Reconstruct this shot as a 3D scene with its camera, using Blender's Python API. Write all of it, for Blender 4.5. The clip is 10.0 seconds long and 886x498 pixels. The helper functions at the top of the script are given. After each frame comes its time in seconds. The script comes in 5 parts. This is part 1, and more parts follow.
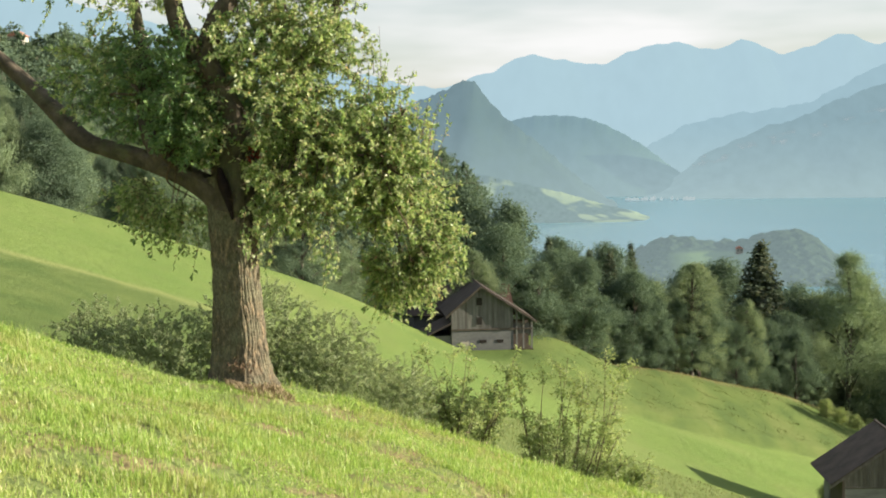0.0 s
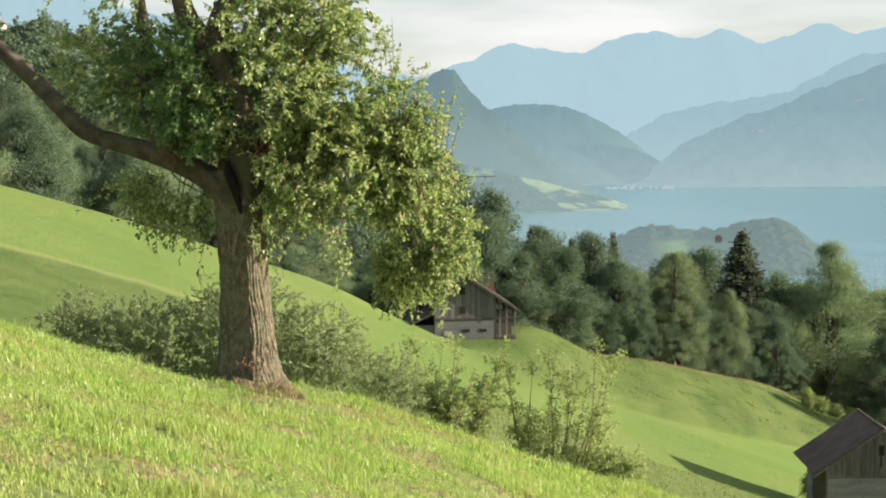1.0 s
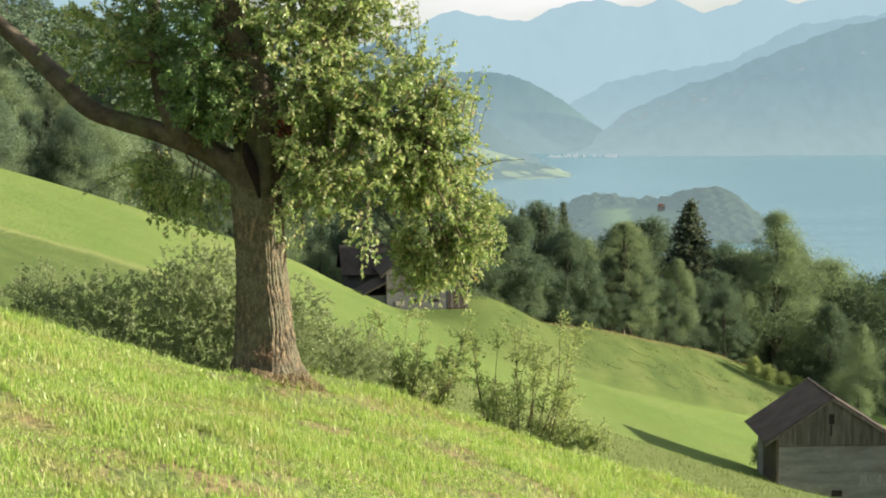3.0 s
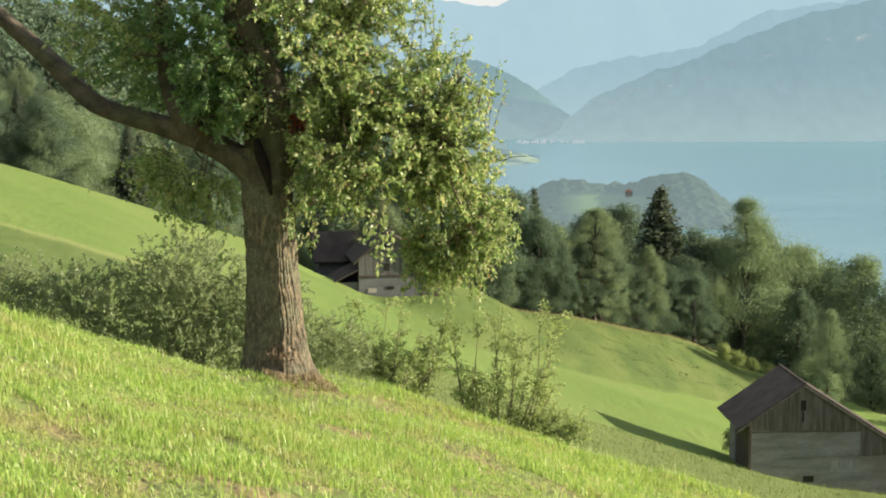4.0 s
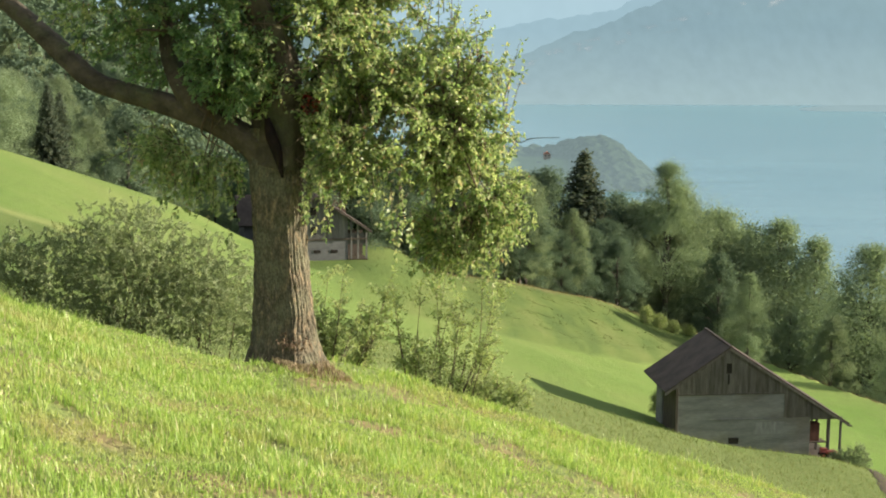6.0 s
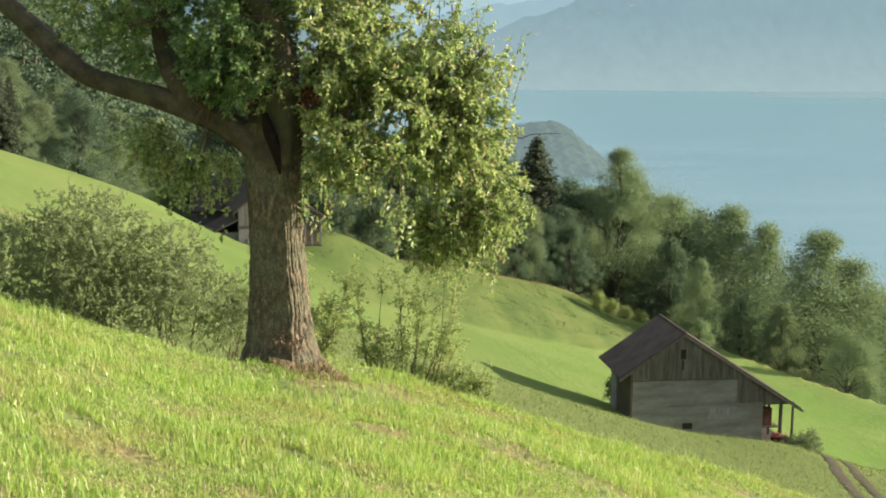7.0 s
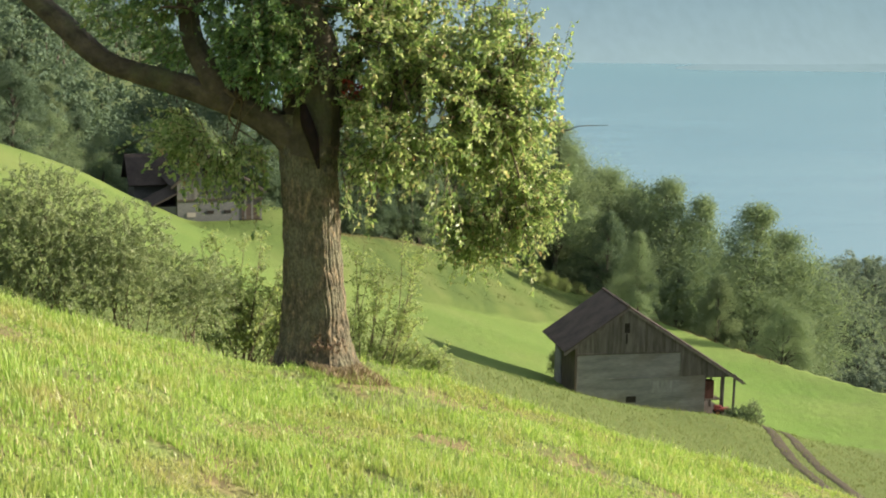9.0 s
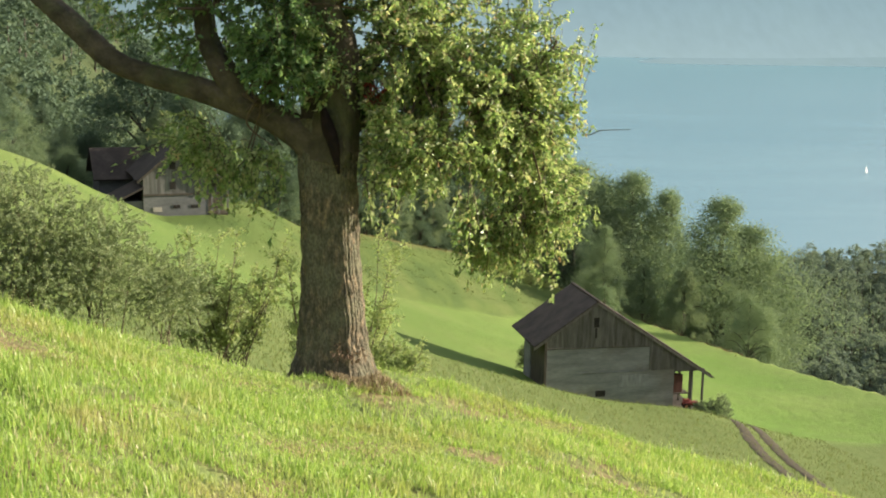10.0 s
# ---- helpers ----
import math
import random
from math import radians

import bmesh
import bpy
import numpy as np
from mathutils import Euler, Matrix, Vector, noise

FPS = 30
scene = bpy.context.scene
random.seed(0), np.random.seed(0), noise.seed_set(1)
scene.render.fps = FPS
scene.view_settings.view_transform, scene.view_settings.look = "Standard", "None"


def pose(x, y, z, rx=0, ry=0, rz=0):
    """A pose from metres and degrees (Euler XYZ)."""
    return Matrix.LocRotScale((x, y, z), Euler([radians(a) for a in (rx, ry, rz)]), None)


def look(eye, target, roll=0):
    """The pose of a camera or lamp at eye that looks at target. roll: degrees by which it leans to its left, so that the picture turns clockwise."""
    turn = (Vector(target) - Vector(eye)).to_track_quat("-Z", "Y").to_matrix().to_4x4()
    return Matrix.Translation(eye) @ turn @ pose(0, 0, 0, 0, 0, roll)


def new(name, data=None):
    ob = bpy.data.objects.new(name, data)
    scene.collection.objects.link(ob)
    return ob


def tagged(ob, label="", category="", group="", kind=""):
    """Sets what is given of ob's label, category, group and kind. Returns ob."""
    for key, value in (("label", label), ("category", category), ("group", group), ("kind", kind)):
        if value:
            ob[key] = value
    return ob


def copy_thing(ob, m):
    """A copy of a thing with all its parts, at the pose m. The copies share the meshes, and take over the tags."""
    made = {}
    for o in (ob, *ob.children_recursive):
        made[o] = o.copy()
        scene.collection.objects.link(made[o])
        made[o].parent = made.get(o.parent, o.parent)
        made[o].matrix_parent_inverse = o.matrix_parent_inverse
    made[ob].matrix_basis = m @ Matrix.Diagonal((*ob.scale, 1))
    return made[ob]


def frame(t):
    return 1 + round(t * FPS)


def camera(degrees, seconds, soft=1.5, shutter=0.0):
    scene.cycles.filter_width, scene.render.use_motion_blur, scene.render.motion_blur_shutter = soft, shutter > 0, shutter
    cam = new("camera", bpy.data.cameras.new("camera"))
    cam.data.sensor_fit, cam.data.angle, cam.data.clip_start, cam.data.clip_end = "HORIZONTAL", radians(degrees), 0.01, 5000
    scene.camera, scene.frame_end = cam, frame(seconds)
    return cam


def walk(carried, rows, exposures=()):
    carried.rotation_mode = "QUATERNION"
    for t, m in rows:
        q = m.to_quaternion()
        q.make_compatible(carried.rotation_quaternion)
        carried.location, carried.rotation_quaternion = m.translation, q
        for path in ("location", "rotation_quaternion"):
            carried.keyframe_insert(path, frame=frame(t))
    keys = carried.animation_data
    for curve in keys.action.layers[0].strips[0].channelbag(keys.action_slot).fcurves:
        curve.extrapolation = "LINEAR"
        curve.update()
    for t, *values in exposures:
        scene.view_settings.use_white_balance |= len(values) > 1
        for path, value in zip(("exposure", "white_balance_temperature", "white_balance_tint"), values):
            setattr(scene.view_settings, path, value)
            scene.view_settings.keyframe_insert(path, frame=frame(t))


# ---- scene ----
cam = camera(36.0, 10.0, soft=1.95)
PATH = [
    (0, (4.178, -16.159, 2.904), (3.948, -14.177, 2.756), -0.8),
    (0.5, (3.958, -15.96, 2.927), (3.741, -13.978, 2.771), -0.7),
    (1, (3.732, -15.81, 2.958), (3.532, -13.827, 2.793), -0.7),
    (1.5, (3.51, -15.69, 2.993), (3.329, -13.706, 2.817), -0.7),
    (2, (3.27, -15.589, 3.038), (3.109, -13.605, 2.85), -0.6),
    (2.5, (3.004, -15.437, 3.075), (2.864, -13.452, 2.874), -0.5),
    (4, (2.193, -15.035, 3.232), (2.123, -13.05, 2.998), -0.3),
    (4.5, (1.923, -14.915, 3.277), (1.877, -12.931, 3.031), -0.2),
    (5, (1.641, -14.769, 3.324), (1.622, -12.786, 3.061), -0.1),
    (5.5, (1.377, -14.644, 3.376), (1.39, -12.664, 3.098), 0.0),
    (6, (1.11, -14.514, 3.419), (1.161, -12.535, 3.129), 0.2),
    (7.5, (0.325, -14.09, 3.55), (0.48, -12.122, 3.229), 0.6),
    (8, (0.055, -13.886, 3.575), (0.234, -11.922, 3.244), 0.6),
    (8.5, (-0.226, -13.681, 3.615), (-0.026, -11.721, 3.272), 0.7),
    (9, (-0.504, -13.48, 3.658), (-0.279, -11.524, 3.307), 0.9),
    (9.5, (-0.775, -13.283, 3.691), (-0.524, -11.331, 3.335), 1.0),
    (10, (-1.046, -13.124, 3.733), (-0.767, -11.176, 3.373), 1.1),
]
walk(cam, [(t, look(eye, target, roll)) for t, eye, target, roll in PATH], [(0, 1.2), (10, 1.2)])

# ---------- light ----------
SUN_AZ, SUN_EL = radians(2.5), radians(14)      # from +x towards +y, and height
sun_dir = Vector((math.cos(SUN_AZ) * math.cos(SUN_EL), math.sin(SUN_AZ) * math.cos(SUN_EL), math.sin(SUN_EL)))
sun_data = bpy.data.lights.new("sun", "SUN")
sun_data.energy, sun_data.angle, sun_data.color = 5.7, radians(0.6), (1.0, 0.87, 0.68)
sun = new("sun", sun_data)
sun.matrix_world = look(sun_dir * 100, (0, 0, 0))

world = bpy.data.worlds.new("sky")
scene.world = world
world.use_nodes = True
wn, wl = world.node_tree.nodes, world.node_tree.links
wn.clear()
w_out = wn.new("ShaderNodeOutputWorld")
w_bg = wn.new("ShaderNodeBackground")
w_sky = wn.new("ShaderNodeTexSky")
w_sky.sky_type, w_sky.sun_disc = "NISHITA", False
w_sky.sun_elevation, w_sky.sun_rotation = SUN_EL, radians(90) - SUN_AZ
w_sky.altitude, w_sky.air_density, w_sky.dust_density = 600, 1.0, 2.5
w_geo = wn.new("ShaderNodeTexCoord")
w_map = wn.new("ShaderNodeMapping")
w_map.inputs["Scale"].default_value = (2.2, 2.2, 11.0)
w_noise = wn.new("ShaderNodeTexNoise")
w_noise.inputs["Scale"].default_value, w_noise.inputs["Detail"].default_value = 1.6, 4
w_ramp = wn.new("ShaderNodeValToRGB")
w_ramp.color_ramp.elements[0].position, w_ramp.color_ramp.elements[1].position = 0.33, 0.66
w_mix = wn.new("ShaderNodeMix")
w_mix.data_type = "RGBA"
w_mix.inputs["B"].default_value = (5.3, 5.3, 5.25, 1)     # sunlit cloud, in the sky's own units
wl.new(w_geo.outputs["Generated"], w_map.inputs["Vector"])
wl.new(w_map.outputs["Vector"], w_noise.inputs["Vector"])
wl.new(w_noise.outputs["Fac"], w_ramp.inputs["Fac"])
wl.new(w_ramp.outputs["Color"], w_mix.inputs["Factor"])
wl.new(w_sky.outputs["Color"], w_mix.inputs["A"])
wl.new(w_mix.outputs["Result"], w_bg.inputs["Color"])
w_bg.inputs["Strength"].default_value = 0.079
wl.new(w_bg.outputs["Background"], w_out.inputs["Surface"])


# ---------- materials ----------
def material(name):
    m = bpy.data.materials.new(name)
    m.use_nodes = True
    nt = m.node_tree
    return m, nt, nt.nodes["Principled BSDF"], nt.nodes["Material Output"]


def node(nt, kind, **values):
    n = nt.nodes.new(kind)
    for key, value in values.items():
        n.inputs[key.replace("_", " ")].default_value = value
    return n


def ramp(nt, source, stops):
    r = nt.nodes.new("ShaderNodeValToRGB")
    while len(r.color_ramp.elements) < len(stops):
        r.color_ramp.elements.new(0.5)
    for e, (p, c) in zip(r.color_ramp.elements, stops):
        e.position, e.color = p, (*c, 1)
    nt.links.new(source, r.inputs["Fac"])
    return r.outputs["Color"]


def mixed(nt, fac, a, b, mode="MIX"):
    n = nt.nodes.new("ShaderNodeMix")
    n.data_type, n.blend_type = "RGBA", mode
    for key, v in (("Factor", fac), ("A", a), ("B", b)):
        if isinstance(v, (int, float)):
            n.inputs[key].default_value = v
        elif isinstance(v, tuple):
            n.inputs[key].default_value = (*v, 1)
        else:
            nt.links.new(v, n.inputs[key])
    return n.outputs["Result"]


def noise_tex(nt, scale, detail=4, stretch=None, coord="Object"):
    tc = nt.nodes.new("ShaderNodeTexCoord")
    n = node(nt, "ShaderNodeTexNoise", Scale=scale, Detail=detail)
    if stretch:
        mp = node(nt, "ShaderNodeMapping", Scale=stretch)
        nt.links.new(tc.outputs[coord], mp.inputs["Vector"])
        nt.links.new(mp.outputs["Vector"], n.inputs["Vector"])
    else:
        nt.links.new(tc.outputs[coord], n.inputs["Vector"])
    return n.outputs["Fac"]


def bump(nt, bsdf, height, strength, distance):
    b = node(nt, "ShaderNodeBump", Strength=strength, Distance=distance)
    nt.links.new(height, b.inputs["Height"])
    nt.links.new(b.outputs["Normal"], bsdf.inputs["Normal"])


def leafy(name, stops, translucent=0.35, rough=0.5, patch=0.0, patch_colour=(0.3, 0.25, 0.1), patch_scale=0.6, gloss=0.35):
    """Leaves or blades: a colour of its own for each, light that passes through."""
    m, nt, b, out = material(name)
    geo = nt.nodes.new("ShaderNodeNewGeometry")
    col = ramp(nt, geo.outputs["Random Per Island"], stops)
    if patch:
        f = ramp(nt, noise_tex(nt, patch_scale, 3), [(0.5, (0, 0, 0)), (0.68, (patch,) * 3)])
        col = mixed(nt, f, col, patch_colour)
    nt.links.new(col, b.inputs["Base Color"])
    b.inputs["Roughness"].default_value = rough
    b.inputs["Specular IOR Level"].default_value = gloss
    tr = nt.nodes.new("ShaderNodeBsdfTranslucent")
    nt.links.new(mixed(nt, 1.0, col, (1.0, 1.0, 0.68), "MULTIPLY"), tr.inputs["Color"])
    mx = node(nt, "ShaderNodeMixShader", Fac=translucent)
    nt.links.new(b.outputs["BSDF"], mx.inputs[1])
    nt.links.new(tr.outputs["BSDF"], mx.inputs[2])
    nt.links.new(mx.outputs["Shader"], out.inputs["Surface"])
    return m


def rough_surface(name, a, b_col, scale, stretch=None, rough=0.85, bump_by=0.5, dist=0.02, fine=None, third=None):
    """Two scales of noise in colour, and relief."""
    m, nt, b, out = material(name)
    n1 = noise_tex(nt, scale, 6, stretch)
    n2 = noise_tex(nt, fine or scale * 7, 5, stretch)
    col = ramp(nt, n1, [(0.32, a), (0.68, b_col)])
    if third:
        col = mixed(nt, ramp(nt, noise_tex(nt, scale * 0.37, 3), [(0.5, (0, 0, 0)), (0.66, (0.8,) * 3)]), col, third)
    col = mixed(nt, 0.55, col, ramp(nt, n2, [(0.25, (0.45,) * 3), (0.75, (1.0,) * 3)]), "MULTIPLY")
    nt.links.new(col, b.inputs["Base Color"])
    b.inputs["Roughness"].default_value = rough
    b.inputs["Specular IOR Level"].default_value = 0.25
    bump(nt, b, n2, bump_by, dist)
    return m


def boards(name, a, b_col):
    """Weathered boards: grain along them, each board its own tone."""
    m = rough_surface(name, a, b_col, 1.5, (3, 3, 0.4), 0.88, 0.5, 0.02, 10)
    nt = m.node_tree
    b = nt.nodes["Principled BSDF"]
    col = b.inputs["Base Color"].links[0].from_socket
    info = nt.nodes.new("ShaderNodeObjectInfo")
    tone = ramp(nt, info.outputs["Random"], [(0.0, (0.68, 0.66, 0.63)), (0.6, (0.9, 0.9, 0.9)), (1.0, (1.1, 1.1, 1.08))])
    nt.links.new(mixed(nt, 1.0, col, tone, "MULTIPLY"), b.inputs["Base Color"])
    return m


def node_range(nt, source, lo, hi):
    r = nt.nodes.new("ShaderNodeMapRange")
    r.inputs["From Min"].default_value, r.inputs["From Max"].default_value = lo, hi
    nt.links.new(source, r.inputs["Value"])
    return r.outputs["Result"]


def distance_material(name, land, haze, amount, scale, light=None, cliffs=False, field=None):
    """Far land with haze painted on: lit ground mixed with a glow in the air's colour."""
    m, nt, b, out = material(name)
    n = noise_tex(nt, scale, 8)
    col = ramp(nt, n, [(0.35, land), (0.65, tuple(1.7 * c for c in land))])
    if light:
        col = mixed(nt, ramp(nt, noise_tex(nt, scale * 0.45, 2), [(0.46, (0, 0, 0)), (0.52, (1, 1, 1))]), col, light)
    if field:      # an open field on the near slope: x and z limits and its colour
        fx = nt.nodes.new("ShaderNodeTexCoord")
        fs = nt.nodes.new("ShaderNodeSeparateXYZ")
        nt.links.new(fx.outputs["Object"], fs.inputs["Vector"])
        x0, x1, z0, z1, hue = field
        inside = None
        for source, lo, hi in ((fs.outputs["X"], x0, x0 + 24), (fs.outputs["X"], x1, x1 - 10), (fs.outputs["Z"], z0, z0 + 2), (fs.outputs["Z"], z1, z1 - 2.5)):
            r = ramp(nt, node_range(nt, source, lo, hi), [(0, (0, 0, 0)), (1, (1, 1, 1))])
            inside = r if inside is None else mixed(nt, 1.0, inside, r, "MULTIPLY")
        tree_rows = ramp(nt, noise_tex(nt, 0.05, 4, (1, 0.3, 2.5)), [(0.62, (1, 1, 1)), (0.68, (0, 0, 0))])
        col = mixed(nt, mixed(nt, 1.0, inside, tree_rows, "MULTIPLY"), col, hue)
    nt.links.new(col, b.inputs["Base Color"])
    b.inputs["Roughness"].default_value = 1.0
    b.inputs["Specular IOR Level"].default_value = 0.0
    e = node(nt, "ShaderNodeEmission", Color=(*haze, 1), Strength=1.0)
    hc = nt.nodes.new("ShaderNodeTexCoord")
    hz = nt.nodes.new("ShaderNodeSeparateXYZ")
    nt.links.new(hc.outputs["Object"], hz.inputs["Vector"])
    # the painted haze turns paler low down, near the lake
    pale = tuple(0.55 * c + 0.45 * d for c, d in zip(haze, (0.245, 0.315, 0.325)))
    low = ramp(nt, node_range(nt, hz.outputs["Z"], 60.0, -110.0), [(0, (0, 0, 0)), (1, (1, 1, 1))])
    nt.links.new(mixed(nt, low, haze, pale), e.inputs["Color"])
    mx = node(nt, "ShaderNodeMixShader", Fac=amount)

    def calc(op, p, q):
        n = nt.nodes.new("ShaderNodeMath")
        n.operation = op
        for k, v in enumerate((p, q)):
            if isinstance(v, (int, float)):
                n.inputs[k].default_value = v
            else:
                nt.links.new(v, n.inputs[k])
        return n.outputs[0]

    # noise thins the painted haze, as woods and gullies showing through
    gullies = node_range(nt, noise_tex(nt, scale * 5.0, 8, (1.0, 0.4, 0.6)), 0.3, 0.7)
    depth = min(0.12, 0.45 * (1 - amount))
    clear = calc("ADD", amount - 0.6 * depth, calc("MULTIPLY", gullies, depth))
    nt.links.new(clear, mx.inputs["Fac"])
    if cliffs:     # pale outcrops along a rising ledge
        tc = nt.nodes.new("ShaderNodeTexCoord")
        xyz = nt.nodes.new("ShaderNodeSeparateXYZ")
        nt.links.new(tc.outputs["Object"], xyz.inputs["Vector"])

        off = calc("ABSOLUTE", calc("SUBTRACT", xyz.outputs["Z"], calc("SUBTRACT", calc("MULTIPLY", xyz.outputs["X"], 0.25), 97.0)), 0.0)
        near = node_range(nt, off, 18.0, 4.0)
        spots = node_range(nt, noise_tex(nt, 0.022, 3, (1, 0.4, 1.6)), 0.54, 0.63)
        mask = calc("MULTIPLY", near, spots)
        nt.links.new(mixed(nt, mask, col, (0.78, 0.77, 0.74)), b.inputs["Base Color"])
        nt.links.new(calc("SUBTRACT", clear, calc("MULTIPLY", mask, 0.3)), mx.inputs["Fac"])
    nt.links.new(b.outputs["BSDF"], mx.inputs[1])
    nt.links.new(e.outputs["Emission"], mx.inputs[2])
    nt.links.new(mx.outputs["Shader"], out.inputs["Surface"])
    return m


M_leaf = leafy("pear_leaf", [(0.0, (0.12, 0.21, 0.075)), (0.3, (0.24, 0.345, 0.14)), (0.75, (0.41, 0.49, 0.235)), (0.93, (0.53, 0.56, 0.35)), (0.985, (0.49, 0.42, 0.26)), (1.0, (0.37, 0.22, 0.13))], 0.6, 0.35, gloss=0.5)
# darker copy of the pear leaf: shade on the crown's left put into colour
M_shaded_leaf = leafy("shaded_pear_leaf", [(0.0, (0.095, 0.185, 0.075)), (0.6, (0.165, 0.28, 0.115)), (1.0, (0.26, 0.37, 0.165))], 0.52, 0.32, gloss=0.5)
M_red = leafy("red_leaf", [(0.0, (0.22, 0.03, 0.025)), (1.0, (0.34, 0.08, 0.045))], 0.3, 0.5)
M_bush = leafy("bush_leaf", [(0.0, (0.17, 0.225, 0.12)), (0.6, (0.255, 0.32, 0.168)), (1.0, (0.345, 0.395, 0.23))], 0.5, 0.5)
M_shrub = leafy("shrub_leaf", [(0.0, (0.235, 0.315, 0.13)), (0.6, (0.34, 0.415, 0.185)), (1.0, (0.44, 0.49, 0.25))], 0.58, 0.5)
# leaf colours of the wood are lifted and blued in place of haze
M_wood1 = leafy("broadleaf_crown", [(0.0, (0.104, 0.154, 0.112)), (0.6, (0.125, 0.182, 0.126)), (1.0, (0.148, 0.205, 0.138))], 0.42, 0.8, gloss=0.04)
# paler leaves, partly in place of sun on the right-hand trees
M_wood2 = leafy("pale_broadleaf_crown", [(0.0, (0.19, 0.262, 0.165)), (0.6, (0.222, 0.298, 0.182)), (1.0, (0.255, 0.33, 0.198))], 0.44, 0.8, gloss=0.04)
# haze painted into the lowland trees: paler and bluer leaf colours
M_wood3 = leafy("hazed_lowland_crowns", [(0.0, (0.168, 0.222, 0.186)), (0.6, (0.205, 0.262, 0.212)), (1.0, (0.24, 0.30, 0.235))], 0.42, 0.8, gloss=0.04)
M_wood4 = leafy("mid_green_crown", [(0.0, (0.165, 0.22, 0.148)), (0.6, (0.205, 0.267, 0.172)), (1.0, (0.24, 0.30, 0.19))], 0.55, 0.8, gloss=0.04)
M_needle = leafy("spruce_needles", [(0.0, (0.075, 0.105, 0.082)), (0.7, (0.102, 0.133, 0.093)), (1.0, (0.13, 0.14, 0.092))], 0.4, 0.8, gloss=0.06)
M_grass = leafy("meadow_blades", [(0.0, (0.20, 0.33, 0.07)), (0.5, (0.315, 0.455, 0.113)), (0.9, (0.43, 0.55, 0.185)), (0.96, (0.53, 0.51, 0.29)), (1.0, (0.68, 0.63, 0.44))], 0.5, 0.36, 0.6, (0.42, 0.385, 0.19), 1.5)


def bark_material():
    """Old bark: long upright plates with dark grooves, flecks and grey-green growth."""
    m, nt, b, out = material("pear_bark")
    plates = noise_tex(nt, 24, 6, (1, 1, 0.4))
    flakes = noise_tex(nt, 60, 6, (1, 1, 0.55))
    patches = noise_tex(nt, 3.0, 4)
    col = ramp(nt, plates, [(0.3, (0.05, 0.046, 0.034)), (0.5, (0.108, 0.097, 0.07)), (0.72, (0.25, 0.19, 0.125))])
    col = mixed(nt, ramp(nt, patches, [(0.46, (0, 0, 0)), (0.62, (0.6,) * 3)]), col, (0.145, 0.148, 0.1))
    col = mixed(nt, 0.6, col, ramp(nt, flakes, [(0.36, (0.38,) * 3), (0.6, (1.15,) * 3)]), "MULTIPLY")
    nt.links.new(col, b.inputs["Base Color"])
    b.inputs["Roughness"].default_value = 0.92
    b.inputs["Specular IOR Level"].default_value = 0.2
    h = mixed(nt, 0.45, plates, flakes)
    bump(nt, b, h, 1.0, 0.035)
    return m


M_bark = bark_material()
M_limb = rough_surface("limb_bark", (0.05, 0.044, 0.032), (0.125, 0.106, 0.078), 6, None, 0.9, 0.8, 0.02, 30, (0.10, 0.11, 0.06))
M_twig = rough_surface("twig_bark", (0.08, 0.06, 0.045), (0.15, 0.115, 0.08), 20)
M_trunk = rough_surface("forest_bark", (0.055, 0.047, 0.038), (0.11, 0.098, 0.08), 3, (1, 1, 0.2))
M_fork_gap = rough_surface("fork_gap_dark", (0.008, 0.005, 0.006), (0.022, 0.012, 0.012), 12)


